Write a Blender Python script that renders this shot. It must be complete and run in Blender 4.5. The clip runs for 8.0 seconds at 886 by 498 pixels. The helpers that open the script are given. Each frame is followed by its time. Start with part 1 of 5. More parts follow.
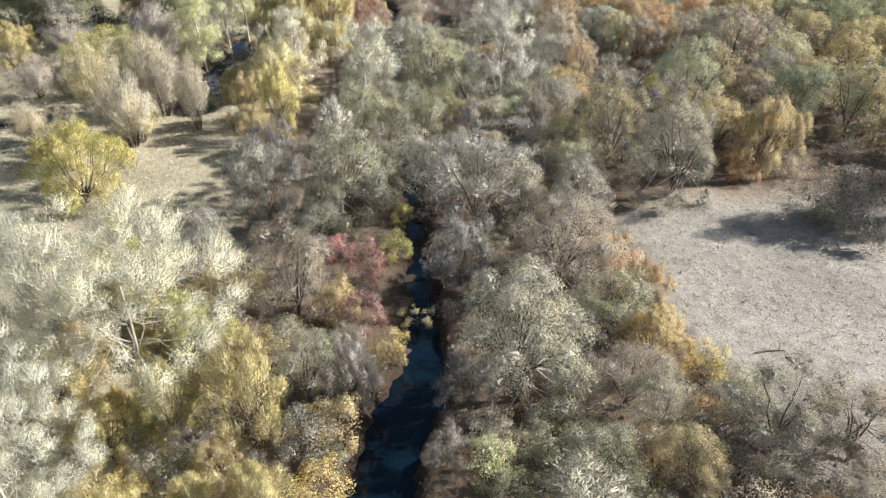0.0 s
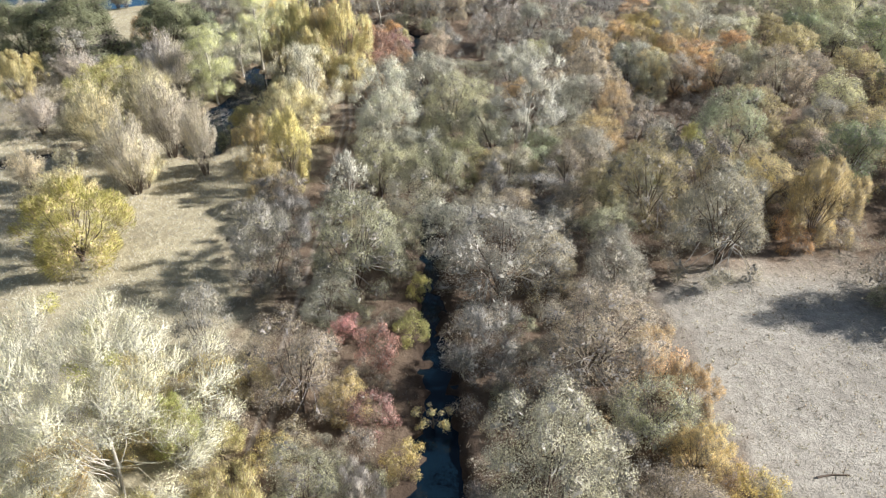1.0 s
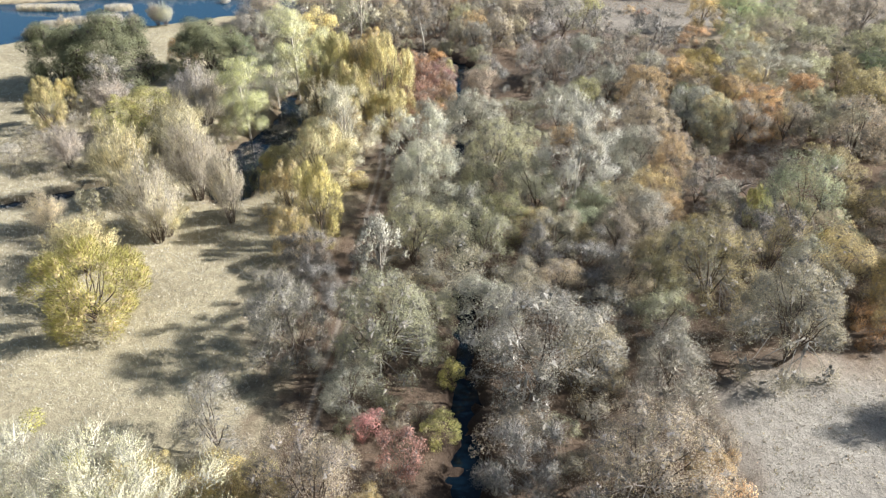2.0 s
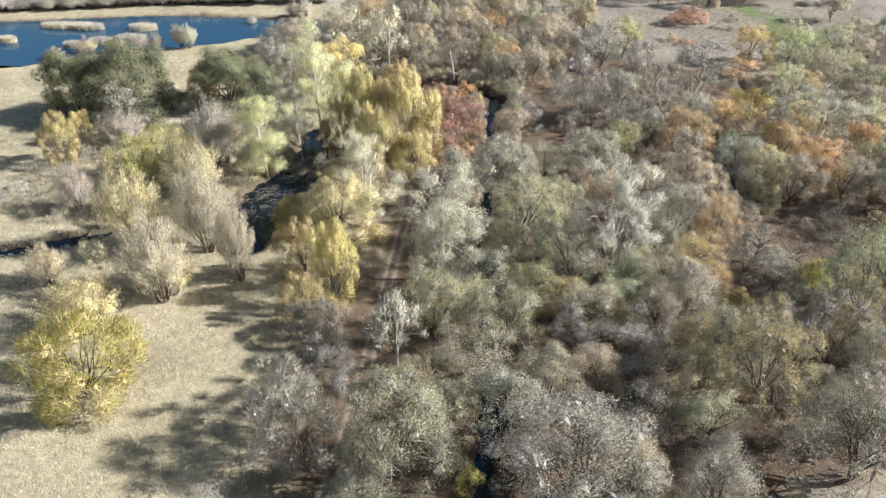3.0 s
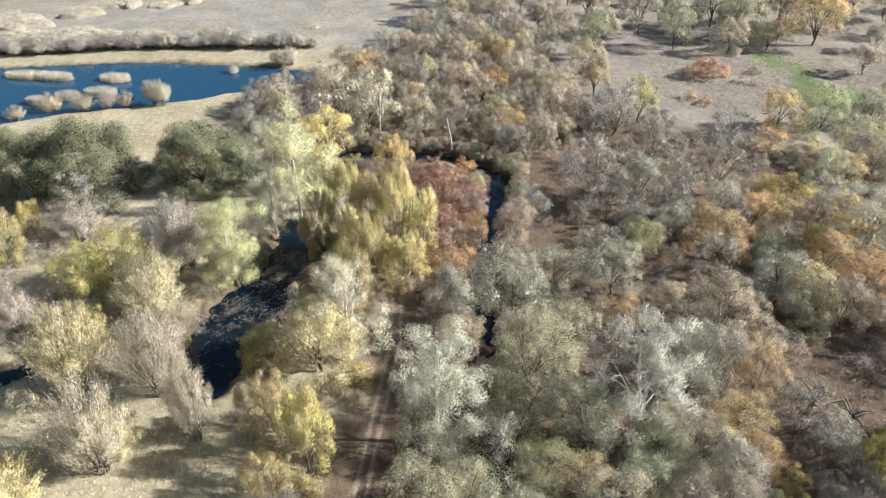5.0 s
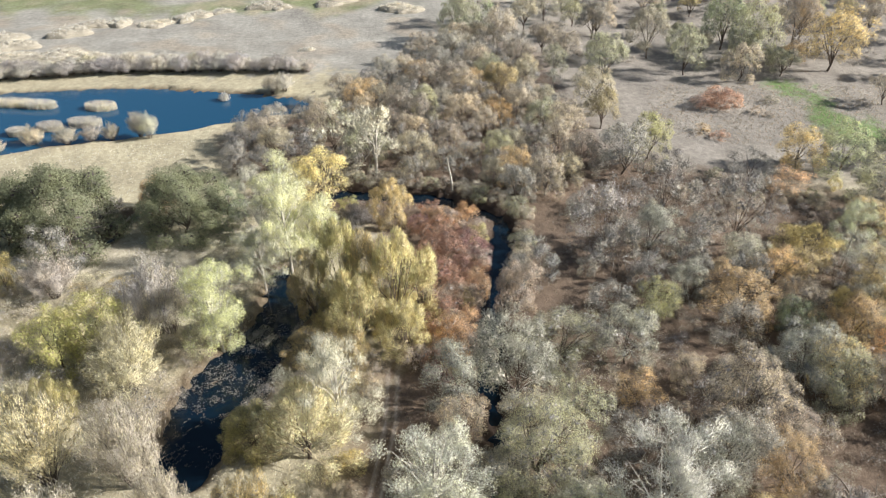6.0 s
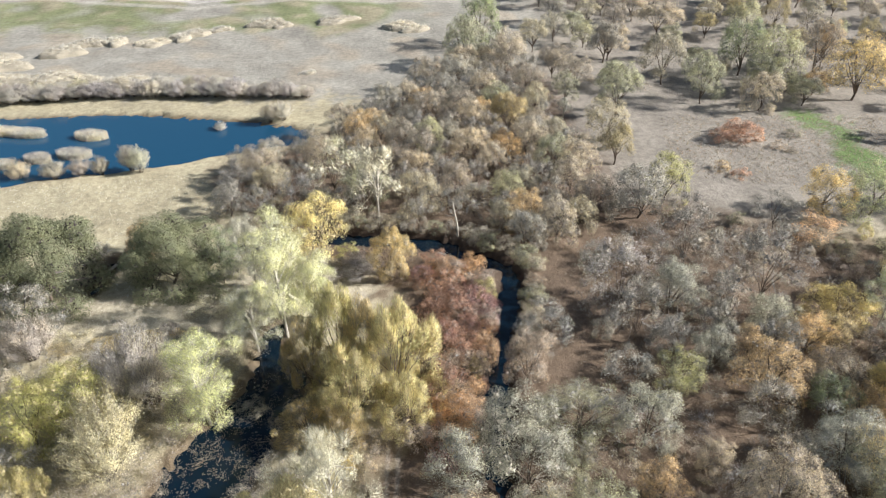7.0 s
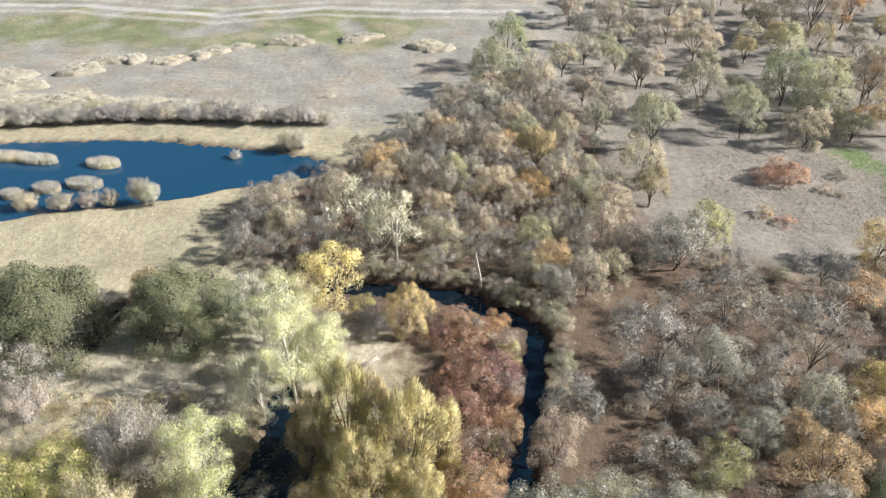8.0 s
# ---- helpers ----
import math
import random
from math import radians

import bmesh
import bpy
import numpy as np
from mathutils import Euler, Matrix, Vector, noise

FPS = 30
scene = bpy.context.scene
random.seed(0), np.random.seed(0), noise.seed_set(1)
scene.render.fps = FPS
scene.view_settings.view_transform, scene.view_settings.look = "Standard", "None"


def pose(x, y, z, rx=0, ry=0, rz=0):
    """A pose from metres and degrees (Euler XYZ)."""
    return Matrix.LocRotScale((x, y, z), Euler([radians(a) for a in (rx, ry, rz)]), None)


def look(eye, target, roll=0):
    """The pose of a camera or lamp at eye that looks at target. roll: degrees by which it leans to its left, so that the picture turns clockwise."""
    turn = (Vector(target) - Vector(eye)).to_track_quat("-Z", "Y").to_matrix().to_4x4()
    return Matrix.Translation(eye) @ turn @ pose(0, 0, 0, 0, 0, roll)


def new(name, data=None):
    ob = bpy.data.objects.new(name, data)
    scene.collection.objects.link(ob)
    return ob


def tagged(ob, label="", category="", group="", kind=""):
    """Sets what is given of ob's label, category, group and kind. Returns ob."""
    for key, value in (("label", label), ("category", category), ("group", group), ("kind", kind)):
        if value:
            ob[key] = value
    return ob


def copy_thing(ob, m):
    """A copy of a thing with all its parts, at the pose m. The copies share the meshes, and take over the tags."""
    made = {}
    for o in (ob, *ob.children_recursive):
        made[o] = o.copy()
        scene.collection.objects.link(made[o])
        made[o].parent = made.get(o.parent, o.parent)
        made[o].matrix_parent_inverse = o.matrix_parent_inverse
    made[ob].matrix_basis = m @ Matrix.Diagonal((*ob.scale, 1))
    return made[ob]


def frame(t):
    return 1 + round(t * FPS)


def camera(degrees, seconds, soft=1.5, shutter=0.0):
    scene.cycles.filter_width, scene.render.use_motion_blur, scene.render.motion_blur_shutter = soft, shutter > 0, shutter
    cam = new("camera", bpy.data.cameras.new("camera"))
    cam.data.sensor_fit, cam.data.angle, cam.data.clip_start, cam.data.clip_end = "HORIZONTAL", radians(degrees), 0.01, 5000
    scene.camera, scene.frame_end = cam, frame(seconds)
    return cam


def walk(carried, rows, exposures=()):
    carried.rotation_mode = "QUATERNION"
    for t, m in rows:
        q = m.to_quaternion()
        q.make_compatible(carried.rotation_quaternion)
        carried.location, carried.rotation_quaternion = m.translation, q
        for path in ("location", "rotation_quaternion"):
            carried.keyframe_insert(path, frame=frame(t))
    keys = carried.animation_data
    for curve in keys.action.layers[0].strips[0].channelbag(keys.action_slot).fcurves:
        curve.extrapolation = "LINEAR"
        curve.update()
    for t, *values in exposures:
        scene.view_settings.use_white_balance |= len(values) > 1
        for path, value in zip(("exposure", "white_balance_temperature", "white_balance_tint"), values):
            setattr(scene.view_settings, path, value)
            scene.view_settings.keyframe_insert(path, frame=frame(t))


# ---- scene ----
cam = camera(62.2, 8.0, soft=1.2)
METRES, EYE, TILT, LEAN, TURN = 130.0, 66.73, -33.4, 1.5, 0.0
ROWS = [
    (0.0, 0.0, 0.0, 0.0, 0.0, 0.0, 0.0),
    (0.5, -0.0022, 0.0408, 0.0481, 0.6, -0.1, -0.45),
    (1.0, -0.0041, 0.0828, 0.0949, 1.42, -0.13, -1.06),
    (1.5, -0.0066, 0.1247, 0.1426, 2.72, -0.24, -2.01),
    (3.0, -0.0153, 0.2502, 0.2811, 6.68, -0.44, -4.59),
    (3.5, -0.0207, 0.2914, 0.328, 6.69, -0.45, -4.57),
    (4.0, -0.0269, 0.3321, 0.3749, 6.7, -0.49, -4.56),
    (4.5, -0.0341, 0.3738, 0.4213, 6.69, -0.51, -4.58),
    (6.0, -0.0585, 0.4966, 0.5601, 6.72, -0.6, -4.59),
    (6.5, -0.0674, 0.5374, 0.6059, 6.77, -0.65, -4.63),
    (7.0, -0.0771, 0.5783, 0.6517, 7.06, -0.7, -4.86),
    (7.5, -0.0864, 0.6191, 0.6976, 7.57, -0.78, -5.16),
    (8.0, -0.0965, 0.6605, 0.743, 8.78, -0.95, -5.96),
]
walk(cam, [(t, pose(0, 0, EYE, TILT, LEAN, TURN) @ pose(METRES * x, METRES * y, METRES * z, 90 + pitch, roll, yaw)) for t, x, y, z, yaw, pitch, roll in ROWS])
scene.view_settings.exposure = 1.0

# ---- sky and sun ----
SUN_ELEVATION, SUN_AZIMUTH = 30.5, 4.0     # degrees; azimuth from +x towards +y
world = bpy.data.worlds.new("sky")
scene.world = world
world.use_nodes = True
sky = world.node_tree.nodes.new("ShaderNodeTexSky")
sky.sky_type, sky.sun_disc = "NISHITA", False
sky.sun_elevation, sky.sun_rotation = radians(SUN_ELEVATION), radians(90 - SUN_AZIMUTH)
back = world.node_tree.nodes["Background"]
back.inputs["Strength"].default_value = 0.052
world.node_tree.links.new(sky.outputs["Color"], back.inputs["Color"])
sun = new("sun", bpy.data.lights.new("sun", "SUN"))
sun.data.energy, sun.data.angle, sun.data.color = 5.0, radians(0.53), (1.0, 0.968, 0.962)
se, sa = radians(SUN_ELEVATION), radians(SUN_AZIMUTH)
sun.matrix_basis = look((120, 150, 160), (120 - math.cos(se) * math.cos(sa), 150 - math.cos(se) * math.sin(sa), 160 - math.sin(se)))

# ---- materials ----
def srgb(r, g, b):
    return tuple(((c / 255 + 0.055) / 1.055) ** 2.4 if c > 10 else c / 3294 for c in (r, g, b))


def shade(c, k):
    return tuple(min(v * k, 0.9) for v in c)


def node_material(name):
    m = bpy.data.materials.new(name)
    m.use_nodes = True
    nt = m.node_tree
    return m, nt, nt.nodes["Principled BSDF"], nt.nodes["Material Output"]


def ramp(nt, stops):
    r = nt.nodes.new("ShaderNodeValToRGB")
    while len(r.color_ramp.elements) < len(stops):
        r.color_ramp.elements.new(0.5)
    for e, (p, c) in zip(r.color_ramp.elements, stops):
        e.position, e.color = p, (*c, 1)
    return r


def noise_node(nt, scale, detail=4.0, rough=0.6, space="Object"):
    tc = nt.nodes.new("ShaderNodeTexCoord")
    n = nt.nodes.new("ShaderNodeTexNoise")
    n.inputs["Scale"].default_value, n.inputs["Detail"].default_value, n.inputs["Roughness"].default_value = scale, detail, rough
    nt.links.new(tc.outputs[space], n.inputs["Vector"])
    return n


def mix(nt, kind, fac, a, b):
    """A colour mix; fac, a and b are sockets or values."""
    n = nt.nodes.new("ShaderNodeMix")
    n.data_type, n.blend_type = "RGBA", kind
    for socket, v in ((n.inputs[0], fac), (n.inputs[6], a), (n.inputs[7], b)):
        if isinstance(v, bpy.types.NodeSocket):
            nt.links.new(v, socket)
        else:
            socket.default_value = v if isinstance(v, (int, float)) else (*v, 1)
    return n.outputs[2]


def leaf_material(name, base, spread=0.26, accent=None, through_light=0.42):
    """Thin leaves: each leaf takes its own tone, each plant a slight tint, and light shines through them."""
    m, nt, bsdf, out = node_material(name)
    geo = nt.nodes.new("ShaderNodeNewGeometry")
    info = nt.nodes.new("ShaderNodeObjectInfo")
    r = ramp(nt, [(0.0, shade(base, 1 - spread)), (0.45, base), (0.88, shade(base, 1 + spread)), (1.0, accent or shade(base, 1 + 1.2 * spread))])
    nt.links.new(geo.outputs["Random Per Island"], r.inputs["Fac"])
    plant = ramp(nt, [(0.0, (0.82, 0.80, 0.80)), (0.5, (1.0, 1.0, 1.0)), (1.0, (1.14, 1.08, 0.98))])
    nt.links.new(info.outputs["Random"], plant.inputs["Fac"])
    c = mix(nt, "MULTIPLY", 1.0, r.outputs["Color"], plant.outputs["Color"])
    bough = noise_node(nt, 0.42, 2.0)
    patch = ramp(nt, [(0.36, (0.76, 0.77, 0.80)), (0.5, (1.0, 1.0, 1.0)), (0.64, (1.14, 1.12, 1.04))])
    nt.links.new(bough.outputs["Fac"], patch.inputs["Fac"])
    c = mix(nt, "MULTIPLY", 1.0, c, patch.outputs["Color"])
    nt.links.new(c, bsdf.inputs["Base Color"])
    fine = noise_node(nt, 4.5, 4.0, 0.7)
    b = nt.nodes.new("ShaderNodeBump")
    b.inputs["Strength"].default_value, b.inputs["Distance"].default_value = 0.5, 0.12
    nt.links.new(fine.outputs["Fac"], b.inputs["Height"])
    nt.links.new(b.outputs["Normal"], bsdf.inputs["Normal"])
    bsdf.inputs["Roughness"].default_value = 0.75
    bsdf.inputs["Specular IOR Level"].default_value = 0.2
    tr = nt.nodes.new("ShaderNodeBsdfTranslucent")
    nt.links.new(c, tr.inputs["Color"])
    ms = nt.nodes.new("ShaderNodeMixShader")
    ms.inputs[0].default_value = through_light
    nt.links.new(bsdf.outputs[0], ms.inputs[1])
    nt.links.new(tr.outputs[0], ms.inputs[2])
    nt.links.new(ms.outputs[0], out.inputs["Surface"])
    return m


def bark_material(name, base, dark):
    m, nt, bsdf, out = node_material(name)
    n1, n2 = noise_node(nt, 0.9, 3), noise_node(nt, 9.0, 5)
    r1 = ramp(nt, [(0.3, dark), (0.7, base)])
    nt.links.new(n2.outputs["Fac"], r1.inputs["Fac"])
    r2 = ramp(nt, [(0.3, (0.75, 0.74, 0.72)), (0.7, (1.1, 1.1, 1.1))])
    nt.links.new(n1.outputs["Fac"], r2.inputs["Fac"])
    nt.links.new(mix(nt, "MULTIPLY", 1.0, r1.outputs["Color"], r2.outputs["Color"]), bsdf.inputs["Base Color"])
    bump = nt.nodes.new("ShaderNodeBump")
    bump.inputs["Strength"].default_value, bump.inputs["Distance"].default_value = 0.6, 0.03
    nt.links.new(n2.outputs["Fac"], bump.inputs["Height"])
    nt.links.new(bump.outputs["Normal"], bsdf.inputs["Normal"])
    bsdf.inputs["Roughness"].default_value = 0.85
    return m


TONES = {
    "pale": (190, 181, 106), "white": (182, 170, 122), "lime": (170, 166, 74), "yellow": (196, 168, 92), "gold": (188, 160, 76),
    "golden": (208, 168, 92), "yellowgreen": (176, 162, 86), "olive": (152, 146, 98), "tan": (165, 147, 107), "grey": (147, 138, 107),
    "red": (186, 126, 104), "maroon": (148, 108, 84), "limegreen": (158, 150, 66), "rust": (180, 138, 76), "mauve": (178, 162, 120),
    "brown": (144, 130, 96), "olivegrey": (156, 149, 110), "orange": (188, 148, 92), "goldtan": (186, 160, 92), "palegreen": (178, 176, 100),
    "tangrey": (154, 142, 101), "goldolive": (156, 138, 78), "olivegold": (180, 155, 86), "green": (150, 150, 98), "dkgreen": (112, 110, 68),
    "olivegreen": (122, 126, 76), "orangetan": (178, 146, 84), "buff": (178, 164, 110), "buffyellow": (194, 172, 108), "redbrown": (158, 118, 78),
    "tanpale": (210, 190, 126), "rustgrey": (162, 141, 104), "whitegrey": (184, 172, 138), "yellowolive": (148, 142, 80), "mauvegrey": (164, 150, 120),
    "mauvebrown": (148, 136, 104), "greygreen": (153, 146, 108), "greymauve": (172, 160, 136), "redrust": (172, 130, 88), "straw": (186, 172, 134), "cream": (202, 192, 122), "yellowgold": (152, 142, 58),
}
ACCENTS = {"pale": (225, 210, 90), "tan": (205, 170, 90), "grey": (185, 160, 110), "olive": (180, 168, 90), "brown": (170, 130, 80), "tangrey": (200, 165, 100),
           "whitegrey": (214, 205, 120), "white": (214, 205, 130), "mauve": (196, 178, 96), "cream": (226, 214, 110), "rust": (210, 130, 40), "palegreen": (200, 205, 90)}


def hazed(c, gain=1.78, grey=0.15):
    """Foliage colour, lighter and less saturated, with haze and skylight blue put into it."""
    g = 0.3 * c[0] + 0.5 * c[1] + 0.2 * c[2]
    return tuple(min(gain * k * (v * (1 - grey) + g * grey), 0.82) for v, k in zip(c, (0.912, 1.0, 1.34)))


LEAF = {k: leaf_material("leaf_" + k, hazed(srgb(*v)), accent=hazed(srgb(*ACCENTS[k])) if k in ACCENTS else None) for k, v in TONES.items()}
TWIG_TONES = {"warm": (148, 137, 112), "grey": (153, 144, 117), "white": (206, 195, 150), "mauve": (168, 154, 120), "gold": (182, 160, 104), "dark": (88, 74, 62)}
TWIG = {k: leaf_material("twig_" + k, hazed(srgb(*v), 1.12, 0.15), spread=0.25, through_light=0.0) for k, v in TWIG_TONES.items()}
BARK = {"brown": bark_material("bark_brown", srgb(112, 98, 84), srgb(66, 56, 47)), "white": bark_material("bark_white", srgb(210, 205, 192), srgb(150, 142, 128)),
        "grey": bark_material("bark_grey", srgb(146, 136, 122), srgb(92, 82, 70))}


def ground_material():
    """Soil and dry grass: the soil's own colour by place, with patches, tufts and clods on it."""
    m, nt, bsdf, out = node_material("soil")
    at = nt.nodes.new("ShaderNodeAttribute")
    at.attribute_name = "soil"
    big, mid, fine = noise_node(nt, 0.06, 5), noise_node(nt, 0.55, 6, 0.7), noise_node(nt, 3.2, 5, 0.7)
    c = at.outputs["Color"]
    for n, lo, hi in ((big, 0.80, 1.18), (mid, 0.76, 1.2), (fine, 0.76, 1.2)):
        r = ramp(nt, [(0.32, (lo, lo * 0.98, lo * 0.95)), (0.68, (hi, hi * 0.99, hi * 0.96))])
        nt.links.new(n.outputs["Fac"], r.inputs["Fac"])
        c = mix(nt, "MULTIPLY", 1.0, c, r.outputs["Color"])
    nt.links.new(c, bsdf.inputs["Base Color"])
    b1, b2 = nt.nodes.new("ShaderNodeBump"), nt.nodes.new("ShaderNodeBump")
    b1.inputs["Strength"].default_value, b1.inputs["Distance"].default_value = 0.7, 0.5
    b2.inputs["Strength"].default_value, b2.inputs["Distance"].default_value = 0.8, 0.16
    nt.links.new(mid.outputs["Fac"], b1.inputs["Height"])
    nt.links.new(fine.outputs["Fac"], b2.inputs["Height"])
    nt.links.new(b1.outputs["Normal"], b2.inputs["Normal"])
    nt.links.new(b2.outputs["Normal"], bsdf.inputs["Normal"])
    bsdf.inputs["Roughness"].default_value = 0.95
    bsdf.inputs["Specular IOR Level"].default_value = 0.15
    return m


def water_material(name, deep, scum, amount):
    m, nt, bsdf, out = node_material(name)
    n, w = noise_node(nt, 0.35, 6, 0.7), noise_node(nt, 2.4, 3)
    r = ramp(nt, [(1 - amount, deep), (min(1.06 - amount, 1.0), scum)])
    nt.links.new(n.outputs["Fac"], r.inputs["Fac"])
    nt.links.new(r.outputs["Color"], bsdf.inputs["Base Color"])
    bump = nt.nodes.new("ShaderNodeBump")
    bump.inputs["Strength"].default_value, bump.inputs["Distance"].default_value = 0.12, 0.02
    nt.links.new(w.outputs["Fac"], bump.inputs["Height"])
    nt.links.new(bump.outputs["Normal"], bsdf.inputs["Normal"])
    bsdf.inputs["Roughness"].default_value, bsdf.inputs["IOR"].default_value = 0.06, 1.33
    return m


SOIL = ground_material()
# Both pond tones are blue to stand in for reflected sky.
POND_WATER = water_material("pond_water", (0.010, 0.055, 0.105), (0.014, 0.060, 0.105), 0.2)
# Bluish deep tone in place of a sky reflection that comes out too weak.
CREEK_WATER = water_material("creek_water", (0.003, 0.010, 0.018), (0.016, 0.022, 0.024), 0.34)
WOOD = bark_material("weathered_wood", srgb(196, 188, 172), srgb(140, 130, 114))


def mound_material():
    """Matted dry bramble: pale, lumpy, the shade of its hollows put into the colour."""
    m, nt, bsdf, out = node_material("matted_bramble")
    n1, n2 = noise_node(nt, 0.8, 5, 0.7), noise_node(nt, 5.0, 5, 0.75)
    r1 = ramp(nt, [(0.3, soil_tone(156, 148, 130)), (0.7, soil_tone(204, 196, 176))])
    nt.links.new(n2.outputs["Fac"], r1.inputs["Fac"])
    r2 = ramp(nt, [(0.35, (0.82, 0.82, 0.80)), (0.65, (1.1, 1.08, 1.04))])
    nt.links.new(n1.outputs["Fac"], r2.inputs["Fac"])
    nt.links.new(mix(nt, "MULTIPLY", 1.0, r1.outputs["Color"], r2.outputs["Color"]), bsdf.inputs["Base Color"])
    b = nt.nodes.new("ShaderNodeBump")
    b.inputs["Strength"].default_value, b.inputs["Distance"].default_value = 0.9, 0.3
    nt.links.new(n2.outputs["Fac"], b.inputs["Height"])
    nt.links.new(b.outputs["Normal"], bsdf.inputs["Normal"])
    bsdf.inputs["Roughness"].default_value = 0.95
    return m


def soil_tone(r, g, b):
    return shade(srgb(r, g, b), 0.72)


BRAMBLE = mound_material()

# ---- the lie of the land ----
# Centre lines of the waters: x, y, width.
CREEK = [(-24, -62, 0.5), (-20, -40, 7), (-16, 0, 9), (-11, 38, 8.5), (-9.4, 53, 8.2), (-8, 60, 8.2), (-5.9, 67, 6.8), (-4.6, 75, 5), (-5, 84, 3.6), (-5.4, 94, 3.6), (-6.6, 104, 2.8),
         (-7.4, 117, 3.0), (-8.4, 133, 2.8), (-10, 156, 2.6), (-12.2, 180, 2.6), (-14.5, 193, 3.2), (-14.8, 200, 3.2), (-16, 207, 4), (-16.2, 220, 4),
         (-16.2, 232, 4.4), (-15.8, 243, 4), (-18, 248, 4), (-25, 251, 4.6), (-34, 255, 5), (-45, 256.5, 4.6), (-56, 255.5, 4), (-66, 254, 4), (-80, 250, 3)]
SLOUGH = [(-61, 165, 9), (-62, 174, 14), (-61.5, 183, 16), (-60, 191, 13), (-58.5, 199, 12), (-57.5, 205, 11), (-61, 212, 7), (-64, 220, 4)]
DITCH = [(-150, 146, 4), (-120, 153, 4), (-104, 158, 4.5), (-96, 163, 4.5), (-89, 166.5, 3)]
CULVERT = [(-108, 226, 2.2), (-108.5, 233, 2.6), (-110, 240, 2.2)]
POND = [(-330, 285), (-260, 300), (-196, 313), (-160, 320.5), (-141, 322), (-121, 320.6), (-107, 320.4), (-93, 317.6), (-83, 312),
        (-87, 307), (-99, 300.2), (-109.5, 295.4), (-119, 289.6), (-123, 287.8), (-137, 281.5), (-155, 275), (-165, 268), (-200, 250), (-330, 215)]
TRACK = [(-27.5, 60), (-27.6, 102), (-27.4, 112), (-27.3, 121), (-28, 135), (-28.9, 152), (-29.4, 165), (-30, 178), (-33, 196), (-40, 215), (-48, 232)]
ROAD = [(-420, 455), (-312, 464), (-265, 467), (-224, 461), (-186, 457), (-158, 468), (-140, 475.6), (-92, 475), (-40, 480)]
FIELD = [(30.5, 96), (29, 110), (36, 117), (46, 119), (64, 120), (78, 117), (95, 104), (90, 30), (35, 30), (37, 64), (33, 76), (29, 84)]
MEADOW = [(-66, 100), (-47, 112), (-48, 122), (-40, 134), (-44, 140), (-72, 138), (-90, 128), (-92, 104)]
WOODS = [(-30, 20), (-34, 100), (-42, 128), (-36, 150), (-34, 200), (-42, 232), (-90, 262), (-104, 286), (-84, 306), (-70, 330), (-36, 385), (-16, 380),
         (-4, 330), (10, 285), (70, 265), (120, 250), (140, 20)]
PATH = [(-122, 212), (-106, 226), (-89, 232), (-80, 236), (-62, 239), (-46, 240), (-44, 232), (-60, 222), (-70, 214), (-72, 206), (-87, 209), (-100, 208), (-117, 203)]
SPOIL = [(-250, 340), (-250, 352), (-160, 356), (-90, 352), (-90, 340)]


def soil(r, g, b):
    """A dry soil tone from its sunlit look."""
    c = srgb(r, g, b)
    m = sum(c) / 3
    return tuple(0.66 * k * (0.85 * v + 0.15 * m) for v, k in zip(c, (0.96, 1.0, 1.12)))


def inside(px, py, poly, soft):
    """1 inside the polygon, 0 outside, with an edge of that softness in metres."""
    poly = np.array(poly, float)
    a, b = poly, np.roll(poly, -1, 0)
    d = np.full(px.shape, 1e9)
    odd = np.zeros(px.shape, bool)
    for (ax, ay), (bx, by) in zip(a, b):
        vx, vy = bx - ax, by - ay
        k = np.clip(((px - ax) * vx + (py - ay) * vy) / (vx * vx + vy * vy), 0, 1)
        d = np.minimum(d, np.hypot(px - ax - k * vx, py - ay - k * vy))
        if ay != by:
            odd ^= ((ay > py) != (by > py)) & (px < (bx - ax) * (py - ay) / (by - ay) + ax)
    d = np.where(odd, -d, d)
    return np.clip(0.5 - d / soft, 0, 1)


def off_line(px, py, line):
    """Metres beyond the edge of a water or track of given widths (negative: in it)."""
    d = np.full(px.shape, 1e9)
    for p, q in zip(line, line[1:]):
        vx, vy = q[0] - p[0], q[1] - p[1]
        k = np.clip(((px - p[0]) * vx + (py - p[1]) * vy) / (vx * vx + vy * vy), 0, 1)
        w = (p[2] * (1 - k) + q[2] * k) / 2 if len(p) > 2 else 0
        d = np.minimum(d, np.hypot(px - p[0] - k * vx, py - p[1] - k * vy) - w)
    return d


rng = np.random.default_rng(7)
WAVES = [(rng.uniform(0, 6.3), rng.uniform(0, 6.3), s) for s in (90, 55, 31, 19, 11, 7.3, 5.1, 3.4, 2.6) for _ in range(3)]


def ripple(px, py, lo, hi):
    """Smooth unevenness between about -1 and 1, of wavelengths from lo to hi metres."""
    v, n = np.zeros(px.shape), 0
    for a, ph, s in WAVES:
        if lo <= s <= hi:
            v = v + np.sin((px * math.cos(a) + py * math.sin(a)) * 6.283 / s + ph + 1.3 * np.sin((px * math.sin(a) - py * math.cos(a)) * 4.1 / s))
            n += 1
    return v / max(n, 1) ** 0.6


def smooth(v):
    v = np.clip(v, 0, 1)
    return v * v * (3 - 2 * v)


